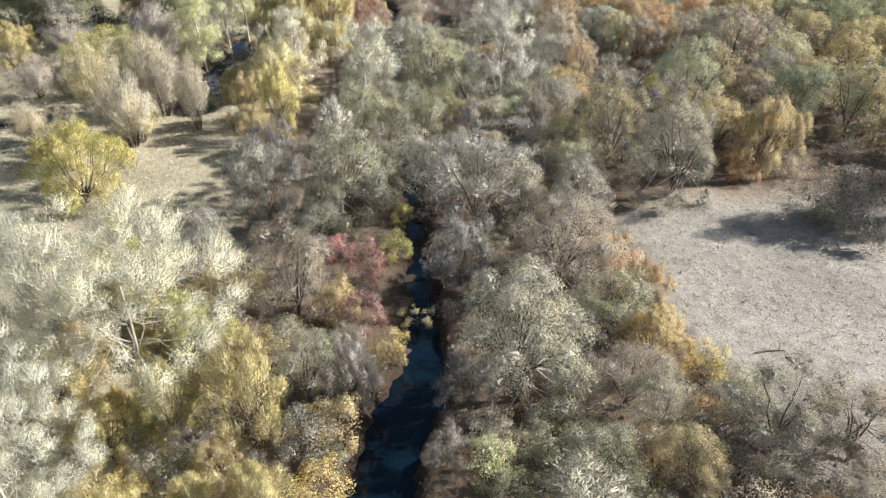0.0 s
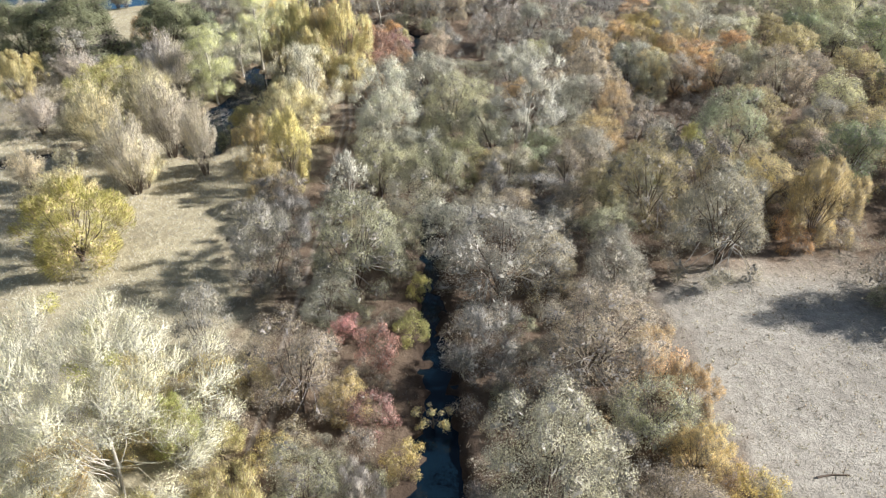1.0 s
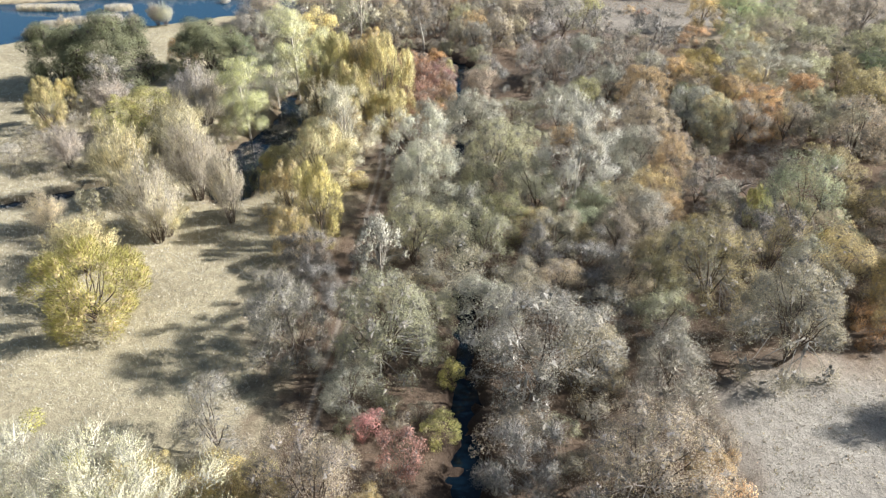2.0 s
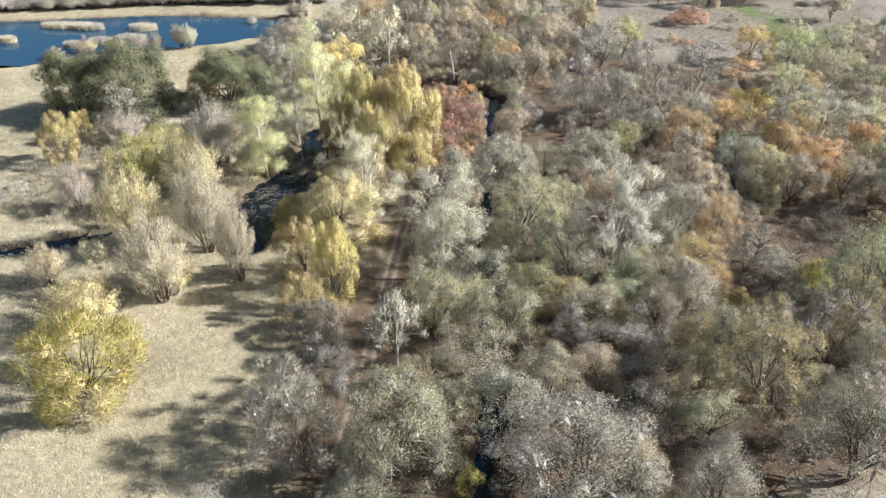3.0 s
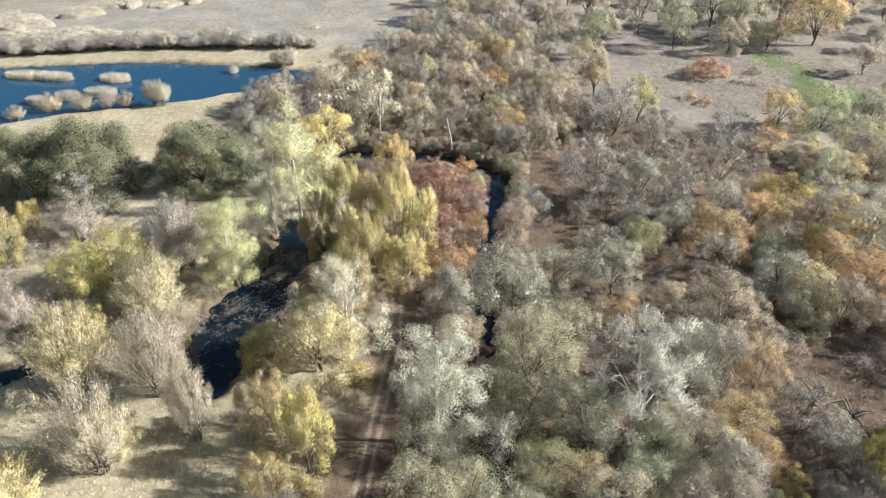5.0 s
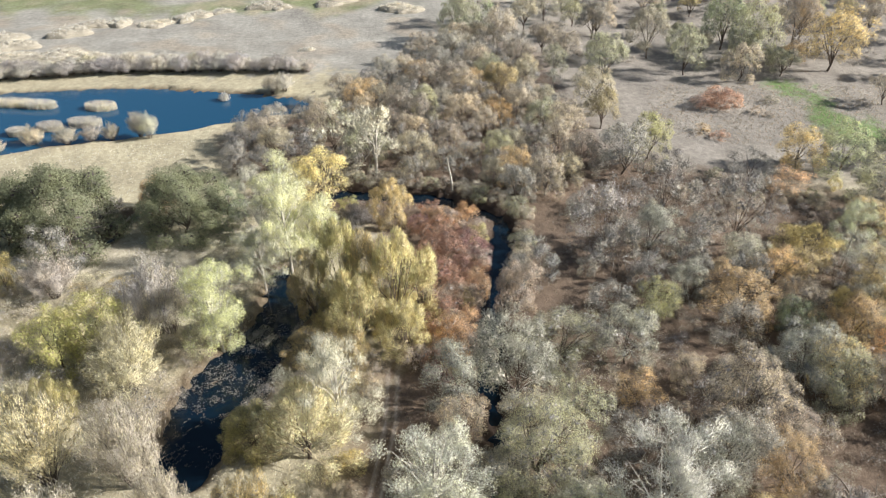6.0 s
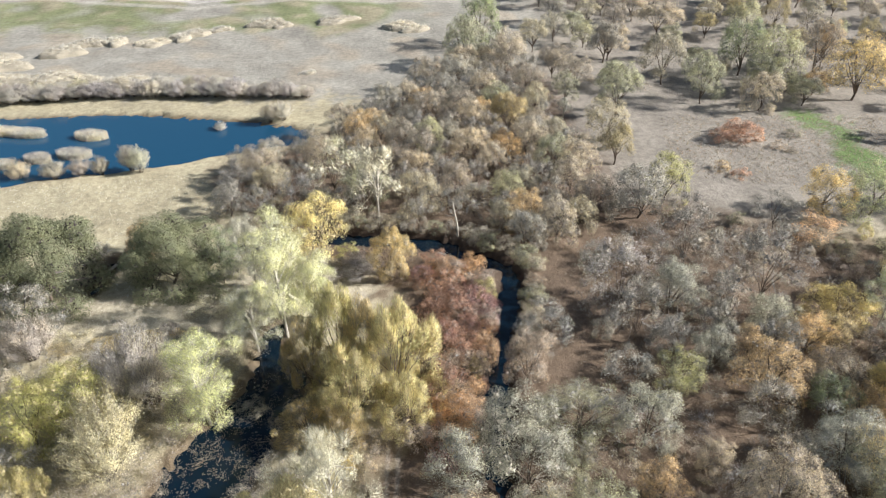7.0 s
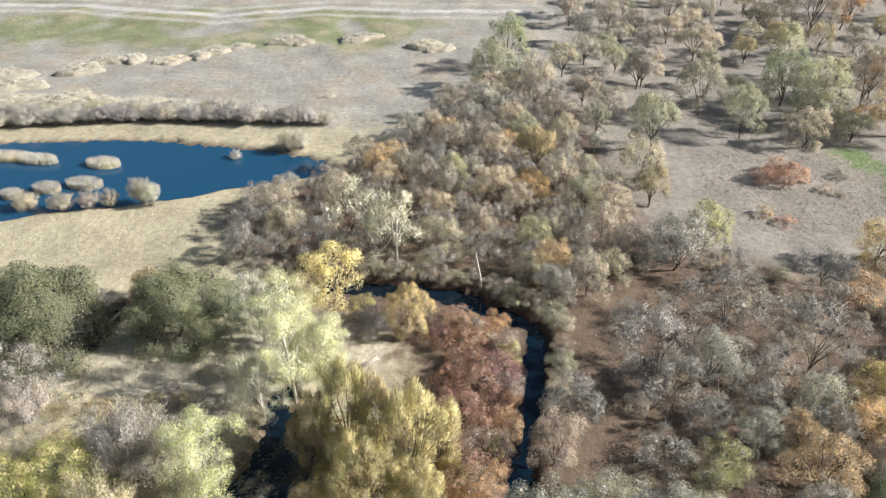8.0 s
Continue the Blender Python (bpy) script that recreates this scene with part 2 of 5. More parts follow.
def lie(px, py):
    """Height of the ground."""
    jag = 0.7 * ripple(px, py, 2, 6) + 0.5 * ripple(px, py, 7, 12)
    z = 0.25 * ripple(px, py, 18, 60) + 0.08 * ripple(px, py, 3, 8)
    for line, depth, slope in ((CREEK, 2.6, 2.6), (SLOUGH, 2.2, 2.6), (DITCH, 1.6, 2.0), (CULVERT, 1.7, 1.6)):
        d = off_line(px, py, line) + jag
        z = z - depth * smooth(1 - (d + 1.2) / slope)
    z = z - 2.0 * inside(px + jag * 1.4, py + jag * 1.4, POND, 5.0)
    z = z + 0.9 * inside(px, py, SPOIL, 8.0) * (0.7 + 0.3 * ripple(px, py, 5, 12))
    return z


def ground_mesh():
    def axis(lo, hi, step, far_lo, far_hi):
        mid = np.arange(lo, hi + step, step)
        out = np.geomspace(1, 40, 26) * step
        return np.r_[np.interp(-np.cumsum(out)[::-1], (-out.sum(), 0), (far_lo, lo)), mid, np.interp(np.cumsum(out), (0, out.sum()), (mid[-1], far_hi))]
    xs, ys = axis(-205, 118, 1.35, -2800, 2800), axis(-66, 400, 1.45, -2400, 4200)
    xs = np.unique(np.r_[xs[(xs < -340) | (xs > -205)], np.arange(-340, -204.9, 3.0), np.arange(-34.5, -25, 0.4)])
    ys = np.unique(np.r_[ys[(ys < 400) | (ys > 505)], np.arange(400.5, 505, 1.8)])
    gx, gy = np.meshgrid(xs, ys)
    gz = lie(gx, gy)
    nx, ny = len(xs), len(ys)
    co = np.stack([gx, gy, gz], -1).reshape(-1, 3)
    i = (np.arange(ny - 1)[:, None] * nx + np.arange(nx - 1)[None]).ravel()
    quads = np.stack([i, i + 1, i + nx + 1, i + nx], -1)
    me = bpy.data.meshes.new("ground")
    me.vertices.add(len(co))
    me.vertices.foreach_set("co", co.ravel())
    me.loops.add(quads.size)
    me.loops.foreach_set("vertex_index", quads.ravel())
    me.polygons.add(len(quads))
    me.polygons.foreach_set("loop_start", np.arange(0, quads.size, 4))
    me.polygons.foreach_set("use_smooth", np.ones(len(quads), bool))
    me.update()
    # Soil colours by place.
    px, py = gx.ravel(), gy.ravel()
    wob = 2.2 * ripple(px, py, 5, 12) + 1.2 * ripple(px, py, 2, 4)
    c = np.tile(soil(206, 194, 154), (len(px), 1))                       # dry grass
    def lay(w, tone):
        w = np.clip(w, 0, 1)[:, None]
        c[:] = c * (1 - w) + np.array(soil(*tone)) * w
    lay(smooth((py - 330 + wob * 3) / 20), (182, 177, 160))                # grey far pasture
    lay(0.9 * smooth((ripple(px, py, 30, 95) + 0.55) * 1.2) * smooth((py - 405 - px * 0.05 + wob * 3) / 22) * smooth((-60 - px) / 40) * smooth((480 - py) / 14), (146, 154, 100))   # green flush
    lay(0.55 * smooth(ripple(px, py, 18, 60) * 1.2) * smooth((py - 330) / 20), (200, 182, 152))
    lay(smooth((px + 30) / 25) * smooth((py - 262) / 20), (174, 165, 148))  # grazed savanna
    lay(0.92 * inside(px + wob, py + wob, WOODS, 9), (127, 105, 85))        # leaf litter
    lay(0.5 * inside(px + wob, py + wob, WOODS, 9) * smooth(ripple(px, py, 7, 31) * 1.5 - 0.2), (152, 130, 106))
    lay(inside(px + wob * 0.7, py + wob * 0.7, FIELD, 5), (191, 184, 166))  # fallow field
    lay(0.6 * inside(px, py, FIELD, 5) * smooth((112 - px * 0.02 - py) / -9), (186, 160, 126))
    lay(inside(px + wob, py + wob, PATH, 4), (222, 210, 176))
    for line, reach, tone in ((CREEK, 2.5, (78, 64, 52)), (SLOUGH, 2.0, (120, 100, 76)), (DITCH, 1.4, (108, 96, 72)), (CULVERT, 1.5, (96, 80, 62))):
        lay(0.85 * smooth(1.3 - off_line(px, py, line) / reach), tone)
    lay(0.8 * smooth(1 - np.abs(np.abs(off_line(px, py, TRACK) - 0.85)) / 0.55), (196, 184, 164))
    lay(0.9 * smooth(2.2 - off_line(px, py, ROAD) / 1.6), (222, 216, 202))
    lay(0.8 * smooth(2 - np.abs(off_line(px, py, ROAD) - 11) / 1.6), (206, 200, 180))
    lay(0.9 * inside(px + wob, py + wob, [(66, 347), (76, 341), (81, 333), (80, 320), (90, 311), (92, 298), (78, 296), (71, 312), (75, 328), (64, 340)], 4), (126, 158, 80))
    lay(0.8 * smooth((inside(px + wob * 0.4, py + wob * 0.4, POND, 5.0) - 0.1) * 4), (116, 96, 70))   # wet shore
    at = me.color_attributes.new("soil", "FLOAT_COLOR", "POINT")
    at.data.foreach_set("color", np.c_[c, np.ones(len(c))].ravel())
    me.materials.append(SOIL)
    return tagged(new("ground", me), "dry grass and leaf litter ground with creek banks", "ground", kind="structure")


def water_sheet(name, x0, y0, x1, y1, z, material, label):
    bm = bmesh.new()
    bmesh.ops.create_grid(bm, x_segments=8, y_segments=8, size=0.5)
    bmesh.ops.transform(bm, matrix=Matrix.Translation(((x0 + x1) / 2, (y0 + y1) / 2, z)) @ Matrix.Diagonal((x1 - x0, y1 - y0, 1, 1)), verts=bm.verts)
    me = bpy.data.meshes.new(name)
    bm.to_mesh(me)
    bm.free()
    me.materials.append(material)
    return tagged(new(name, me), label, "water", kind="structure")


ground_mesh()
water_sheet("water", -330, 262, -80, 326, -0.85, POND_WATER, "still pond with the sky's blue put into its colour")
water_sheet("water", -86, -64, 4, 262, -1.35, CREEK_WATER, "dark slow creek water with floating leaves")
water_sheet("water", -152, 140, -86.2, 172, -0.95, CREEK_WATER, "dark water in a meadow ditch")
water_sheet("water", -114, 222, -104, 244, -1.15, CREEK_WATER, "dark water below a culvert")

# ---- plants ----
class Parts:
    """Collects points and faces of one mesh."""
    def __init__(self):
        self.v, self.f, self.n, self.turned = [], [], 0, []

    def add(self, v, f, normals=None):
        """Points, faces and, where the foliage is to shade as one soft mass, the points' normals."""
        self.v.append(np.asarray(v, float).reshape(-1, 3))
        self.turned.append(np.zeros_like(self.v[-1]) if normals is None else np.asarray(normals, float).reshape(-1, 3))
        self.f.extend((np.asarray(f) + self.n).tolist())
        self.n += len(self.v[-1])

    def mesh(self, name, material, smooth_faces=False):
        me = bpy.data.meshes.new(name)
        me.from_pydata(np.concatenate(self.v).tolist() if self.v else [], [], self.f)
        if smooth_faces:
            me.polygons.foreach_set("use_smooth", np.ones(len(me.polygons), bool))
        me.materials.append(material)
        me.update()
        if self.v and any(t.any() for t in self.turned):
            me.normals_split_custom_set_from_vertices(np.concatenate(self.turned).tolist())
        return me


def unit(v):
    return v / np.maximum(np.linalg.norm(v, axis=-1, keepdims=True), 1e-9)


def tube(parts, pts, radii, sides):
    pts = np.asarray(pts, float)
    t = unit(np.gradient(pts, axis=0))
    u = unit(np.cross(t, np.array([0.31, 0.87, 0.38])))
    w = np.cross(t, u)
    a = np.arange(sides) * 6.2832 / sides
    ring = pts[:, None] + np.asarray(radii)[:, None, None] * (np.cos(a)[None, :, None] * u[:, None] + np.sin(a)[None, :, None] * w[:, None])
    n = len(pts)
    faces = [(i * sides + j, i * sides + (j + 1) % sides, (i + 1) * sides + (j + 1) % sides, (i + 1) * sides + j) for i in range(n - 1) for j in range(sides)]
    parts.add(ring, faces)


def outward(x, out):
    """The directions x, turned to the side of out."""
    return np.where((x * out).sum(-1, keepdims=True) < 0, -x, x)


def leaves(parts, r, c, size, out, long=1.0, lean=1.7):
    """Small leaf blades of uneven size at the points c, turned partly to the direction out."""
    n = len(c)
    nor = outward(unit(r.normal(size=(n, 3)) + out * lean), out)
    u = unit(np.cross(nor, r.normal(size=(n, 3))))
    w = np.cross(nor, u)
    s = (size * r.uniform(0.6, 1.4, n))[:, None]
    blade = np.stack([c + u * s * long, c - u * s * 0.6 + w * s * 0.62, c - u * s * 0.6 - w * s * 0.62], 1)
    parts.add(blade, np.arange(n * 3).reshape(-1, 3), np.repeat(unit(unit(out) + nor * 0.6), 3, 0) if lean else None)


def fronds(parts, r, c, size, axis_dir, long, out):
    """Narrow blades along given directions, their flat sides turned partly to the direction out."""
    n = len(c)
    u = unit(axis_dir)
    x = outward(unit(r.normal(size=(n, 3)) + out * 1.5), out)
    w = unit(np.cross(u, x))
    s = (size * r.uniform(0.6, 1.4, n))[:, None]
    blade = np.stack([c + u * s * long, c - u * s * long - w * s * 0.6, c - u * s * long + w * s * 0.6], 1)
    parts.add(blade, np.arange(n * 3).reshape(-1, 3), np.repeat(unit(unit(out) + x * 0.6), 3, 0))


def slivers(parts, r, c, d, length, width, out=None):
    """Fine twigs: long thin tapering blades."""
    n = len(c)
    u = unit(d)
    x = r.normal(size=(n, 3))
    if out is not None:
        x = outward(unit(x + out), out)
    w = unit(np.cross(u, x)) * (width * r.uniform(0.6, 1.4, n))[:, None]
    tip = c + u * (length * r.uniform(0.5, 1.3, n))[:, None]
    parts.add(np.stack([c - w, c + w, tip], 1), np.arange(n * 3).reshape(-1, 3), None if out is None else np.repeat(unit(unit(out) + x * 0.6), 3, 0))


# style: height, radius, clear stem, billows, billow size (shares of the radius), leaves, leaf size, light-blocking
# inner blades, twigs, twig width, bark, twig tone, upright, limbs
STYLES = {
    "oak": (13.0, 6.5, 0.06, 38, (0.20, 0.36), 15000, 0.070, 300, 3000, 0.018, "brown", "warm", 0.30, 7),
    "bare": (12.0, 6.0, 0.06, 30, (0.20, 0.38), 3200, 0.058, 300, 8800, 0.019, "brown", "grey", 0.45, 9),
    "cotton": (22.0, 8.5, 0.07, 60, (0.14, 0.27), 20000, 0.082, 0, 4200, 0.022, "white", "white", 0.5, 16),
    "leafy": (19.0, 7.5, 0.07, 52, (0.18, 0.32), 24000, 0.086, 0, 3600, 0.024, "white", "white", 0.5, 14),
    "silver": (22.0, 8.5, 0.07, 60, (0.14, 0.27), 13000, 0.076, 0, 7000, 0.023, "white", "white", 0.5, 16),
    "willow": (12.0, 6.0, 0.03, 36, (0.15, 0.27), 13500, 0.050, 300, 3600, 0.020, "brown", "mauve", 0.9, 11),
    "shrub": (4.2, 3.2, 0.02, 16, (0.24, 0.42), 2600, 0.078, 90, 700, 0.020, "brown", "warm", 0.4, 6),
    "plume": (9.0, 5.0, 0.0, 44, (0.1, 0.2), 15000, 0.042, 0, 2600, 0.015, "brown", "mauve", 0.9, 0),
    "liveoak": (14.0, 9.0, 0.03, 64, (0.15, 0.34), 46000, 0.104, 700, 300, 0.030, "brown", "dark", 0.2, 7),
    "brush": (3.2, 3.4, 0.02, 12, (0.26, 0.46), 800, 0.070, 50, 1000, 0.020, "brown", "mauve", 0.6, 5),
    "dead": (11.0, 4.5, 0.12, 30, (0.2, 0.36), 0, 0.1, 0, 2600, 0.042, "white", "white", 0.5, 14),
    "sparse": (8.0, 4.0, 0.2, 14, (0.14, 0.26), 900, 0.13, 0, 300, 0.026, "grey", "grey", 0.4, 7),
    "bigcotton": (27.0, 13.0, 0.07, 95, (0.11, 0.20), 34000, 0.066, 0, 16000, 0.024, "white", "white", 0.5, 20),
    "bigoak": (17.0, 9.0, 0.05, 54, (0.16, 0.28), 24000, 0.080, 560, 5200, 0.021, "brown", "warm", 0.30, 9),
    "mid": (13.0, 6.5, 0.06, 34, (0.19, 0.35), 9000, 0.094, 300, 2000, 0.024, "brown", "warm", 0.30, 6),
    "midbare": (12.0, 6.0, 0.06, 28, (0.20, 0.38), 2400, 0.074, 260, 5200, 0.025, "brown", "grey", 0.45, 7),
    "far": (12.0, 7.0, 0.10, 32, (0.18, 0.34), 6600, 0.125, 240, 1000, 0.034, "brown", "warm", 0.30, 6),
    "park": (12.0, 6.5, 0.20, 32, (0.17, 0.32), 6200, 0.115, 200, 1600, 0.032, "brown", "warm", 0.35, 8),
    "farbare": (12.0, 7.0, 0.10, 26, (0.20, 0.36), 2000, 0.090, 220, 3200, 0.028, "brown", "grey", 0.40, 7),
}
KIND = {"brush": "low_bush", "oak": "oak_tree", "bare": "bare_tree", "cotton": "cottonwood_tree", "willow": "willow_tree", "shrub": "shrub", "plume": "willow_bush", "liveoak": "live_oak_tree",
        "dead": "dead_tree", "sparse": "poplar_tree", "silver": "cottonwood_tree", "leafy": "cottonwood_tree", "far": "oak_tree", "park": "oak_tree", "farbare": "bare_tree",
        "bigcotton": "cottonwood_tree", "bigoak": "oak_tree", "mid": "oak_tree", "midbare": "bare_tree"}


def build_plume(seed):
    """A fan of slender stems from one foot, feathered with upright shoots and narrow leaves over their upper parts."""
    h, rad, _, stems, _, blades, leaf, _, twigs, tw, bark, twig_tone, _, _ = STYLES["plume"]
    r = np.random.default_rng(seed * 77 + 5)
    root = new(KIND["plume"])
    root.empty_display_size = 0.5
    stem, branch, crown = Parts(), Parts(), Parts()
    k = np.linspace(0, 1, 6)
    foot, tip = [], []
    for i in range(stems):
        a, q = i * 2.399 + r.uniform(-0.4, 0.4), math.sqrt((i + 0.5) / stems)
        foot.append((0.1 * rad * math.cos(a), 0.1 * rad * math.sin(a), -0.2))
        tip.append((0.92 * rad * q * math.cos(a), 0.92 * rad * q * math.sin(a), h * (1 - 0.42 * q * q) * r.uniform(0.7, 1.02)))
        bow = np.stack([k ** 1.15, k ** 1.15, k ** 0.9], 1)
        tube(stem, np.array(foot[-1]) + (np.array(tip[-1]) - np.array(foot[-1])) * bow, 0.04 * (1 - 0.75 * k), 3)
    foot, tip = np.array(foot), np.array(tip)

    def along(n, low):
        i, q = r.integers(0, stems, n), low + (1 - low) * r.uniform(0, 1, n) ** 0.75
        run = tip[i] - foot[i]
        p = foot[i] + run * np.stack([q ** 1.15, q ** 1.15, q ** 0.9], 1) + r.normal(size=(n, 3)) * np.array([0.11, 0.11, 0.10]) * rad * (1.12 - 0.6 * q)[:, None]
        p[:, 2] = np.maximum(p[:, 2], 0.1)
        out = unit(p * np.array([1, 1, 0]) + np.array([0, 0, 0.45 * rad]) + r.normal(size=p.shape) * 0.25 * rad)
        return p, unit(run) + np.array([0, 0, 0.2]) + r.normal(size=p.shape) * 0.5, out
    p, d, out = along(twigs, 0.25)
    slivers(branch, r, p, d, 0.08 * h, tw, out)
    p, d, out = along(blades, 0.38)
    fronds(crown, r, p, leaf, d + r.normal(size=p.shape) * 0.4, 3.6, out)
    for name, parts, material in (("stem", stem, BARK[bark]), ("branchwork", branch, TWIG[twig_tone]), ("crown", crown, LEAF["tan"])):
        ob = new(name, parts.mesh(name, material))
        ob.parent = root
        tagged(ob, kind="stuff")
    return root


def build_plant(style, seed):
    if style == "plume":
        return build_plume(seed)
    h, rad, stem, billows, (b0, b1), blades, leaf, inner, twigs, tw, bark, twig_tone, upright, limbs = STYLES[style]
    r = np.random.default_rng(seed * 101 + sum(map(ord, style)))
    z0, mid, half = stem * h, h * (1 + stem) / 2, h * (1 - stem) / 2
    lobes = unit(r.normal(size=(9, 3))), r.uniform(-0.34, 0.30, 9) * (1.4 if style == "willow" else 1.0)

    def shell(d, k):
        """A point of the crown along d, at the share k of the way out to its uneven outline."""
        d = d.copy()
        low = d[:, 2] < 0
        d[low, :2] *= (np.maximum(np.hypot(d[low, 0], d[low, 1]), 0.3) ** (-0.3 if style == "liveoak" else -0.5))[:, None]
        bulge = 1.08 + (np.exp(-((1 - unit(d) @ lobes[0].T) * 5)) * lobes[1]).sum(-1)
        p = d * (k * bulge)[:, None] * np.array([rad, rad, half]) + np.array([0, 0, mid])
        p[:, 2] = np.maximum(p[:, 2], 0.05 * h)
        return p

    def ways(n, low=-0.75):
        d = unit(r.normal(size=(n, 3)))
        d[:, 2] = np.where(d[:, 2] < low, -d[:, 2], d[:, 2])
        return d

    root = new(KIND[style])
    root.empty_display_size = 0.5
    trunk, branch, crown = Parts(), Parts(), Parts()
    girth = (0.0075 * h if style == "bigcotton" else 0.014 * h if style in ("cotton", "leafy", "silver") else 0.020 * h if style == "dead" else 0.011 * h if "bare" in style else 0.018 * h) if style not in ("shrub", "brush") else 0.04
    lean = r.normal(size=2) * 0.05 * h
    tall = style in ("cotton", "leafy", "silver", "bigcotton", "dead", "sparse")
    fork = np.array([lean[0], lean[1], max(z0 * 1.25, (0.66 if tall else 0.16) * h)])
    many = style in ("willow", "shrub", "brush", "bare")
    # Trunk, limbs, boughs and branchlets, each joined to the nearest point of the one before it.
    nodes, nrad = [], []
    if style not in ("shrub", "brush"):
        k = np.linspace(0, 1, 5)[:, None]
        pts = fork * k + np.array([lean[0] * 0.3, 0, 0]) * np.sin(k * 3.1)
        tube(trunk, np.r_[[[0, 0, -0.4]], pts[1:]], girth * np.array([1.35, 1.0, 0.9, 0.82, 0.78]), 7)
    dirs = ways(limbs, -0.1)
    for d in dirs:
        end = shell(d[None], np.array([0.62]))[0]
        a = fork * (r.uniform(0.22, 1.0) if tall else r.uniform(0.45, 1.0) if not many else r.uniform(0.1, 1.0))
        k = np.linspace(0, 1, 6)[:, None]
        bow = np.array([0, 0, 1.0]) * half * 0.22 * upright
        pts = a * (1 - k) + end * k + np.sin(k * 3.14) * bow * (-0.6 if upright > 0.5 else 0.8) + r.normal(size=(6, 3)) * 0.03 * rad * np.sin(k * 3.14)
        rr = girth * (0.62 if style == "dead" else 0.34 if tall else 0.62 if not many else 0.5) * (1 - 0.75 * k[:, 0])
        tube(trunk, pts, rr, 5)
        nodes.append(pts[2:]); nrad.append(rr[2:])
    nodes, nrad = np.concatenate(nodes), np.concatenate(nrad)

    def sprout(ends, sides, seg, thin):
        got, gr = [], []
        for e in ends:
            i = np.argmin(np.linalg.norm(nodes - e, axis=1) + 0.8 * np.maximum(nodes[:, 2] - e[2], 0))
            k = np.linspace(0, 1, seg)[:, None]
            pts = nodes[i] * (1 - k) + e * k + r.normal(size=(seg, 3)) * 0.035 * rad * np.sin(k * 3.14) + np.array([0, 0, 0.05 * rad * upright]) * np.sin(k * 3.14)
            rr = np.maximum(min(nrad[i] * 0.7, girth * thin) * (1 - 0.7 * k[:, 0]), 0.012)
            tube(branch, pts, rr, sides)
            got.append(pts[1:]); gr.append(rr[1:])
        return np.concatenate([nodes] + got), np.concatenate([nrad] + gr), ends
    light = style in ("far", "park", "farbare", "shrub", "mid", "midbare", "brush")
    # The crown is a heap of billows, each at the end of a bough.
    up, centre = np.array([0, 0, 1.0]), np.array([0, 0, z0 + 0.12 * h])
    bd = ways(billows, -0.82)
    bk = r.uniform(0.55, 0.86, billows)
    if tall:                                                  # boughs that fill the crown's heart
        core = billows // (3 if style == "bigcotton" else 5)
        bd[:core, 2] = np.abs(bd[:core, 2]) + 0.5
        bd[:core] = unit(bd[:core])
        bk[:core] = r.uniform(0.3, 0.85 if style == "bigcotton" else 0.6, core)
    bc = shell(bd, bk)
    if tall and style not in ("dead", "sparse", "bigcotton"):
        low = slice(core, core + billows // 4)                # low boughs down the trunk
        a, n = np.arctan2(bd[low, 1], bd[low, 0]), billows // 4
        bc[low] = np.stack([np.cos(a), np.sin(a), np.zeros(n)], 1) * (rad * r.uniform(0.2, 0.6, n))[:, None]
        bc[low, 2] = h * r.uniform(0.14, 0.5, n)
    br = rad * r.uniform(b0, b1, billows)
    if style not in ("cotton", "leafy", "silver", "bigcotton", "dead", "sparse", "park"):
        skirt = billows // (3 if style == "bigoak" else 4)                                 # low boughs that hide the stem
        bc[:skirt, 2] = h * r.uniform(0.05, 0.22, skirt)
        a = np.arctan2(bd[:skirt, 1], bd[:skirt, 0])
        bc[:skirt, :2] = np.stack([np.cos(a), np.sin(a)], 1) * (rad * (r.uniform(0.5, 0.88, skirt) if style == "bigoak" else r.uniform(0.42, 0.78, skirt)))[:, None]
    squash = np.array([1, 1, 0.8 if style != "willow" else 1.35])
    nodes, nrad, _ = sprout(bc, 4, 4, 0.3)
    pick = r.integers(0, billows, 14 if light else 480 if style == "bigcotton" else 240 if tall else 60)
    nodes, nrad, _ = sprout(bc[pick] + unit(r.normal(size=(len(pick), 3)) + bd[pick] + up * 0.4) * (br[pick] * 0.9)[:, None], 3, 3, 0.3 if style == "dead" else 0.12 if tall else 0.16)

    def skin(n, depth):
        """Points over the billows' outer sides, and the way out at each."""
        b = r.choice(billows, n, p=br ** 2 / (br ** 2).sum())
        d = unit(r.normal(size=(n, 3)) + unit(bc[b] - centre) * 0.75 + up * 0.25)
        p = bc[b] + d * squash * (br[b] * (1 - depth * r.uniform(0, 1, n) ** 2 + r.normal(size=n) * 0.07))[:, None]
        p[:, 2] = np.maximum(p[:, 2], 0.08)
        return p, d
    src, way = skin(twigs, 0.75)
    d = way + up * upright + r.normal(size=(twigs, 3)) * 0.4
    if tall:
        d = d + unit(src - centre) * 0.5 + r.normal(size=(twigs, 3)) * 0.3
    length = (0.8 if style not in ("shrub", "brush") else 0.45) * (1.5 if style in ("willow", "bare", "cotton", "leafy", "silver") else 1.9 if style == "bigcotton" else 1.0) * (h / 12) ** 0.4
    slivers(branch, r, src - unit(d) * length * 0.55, d, length, tw, way)
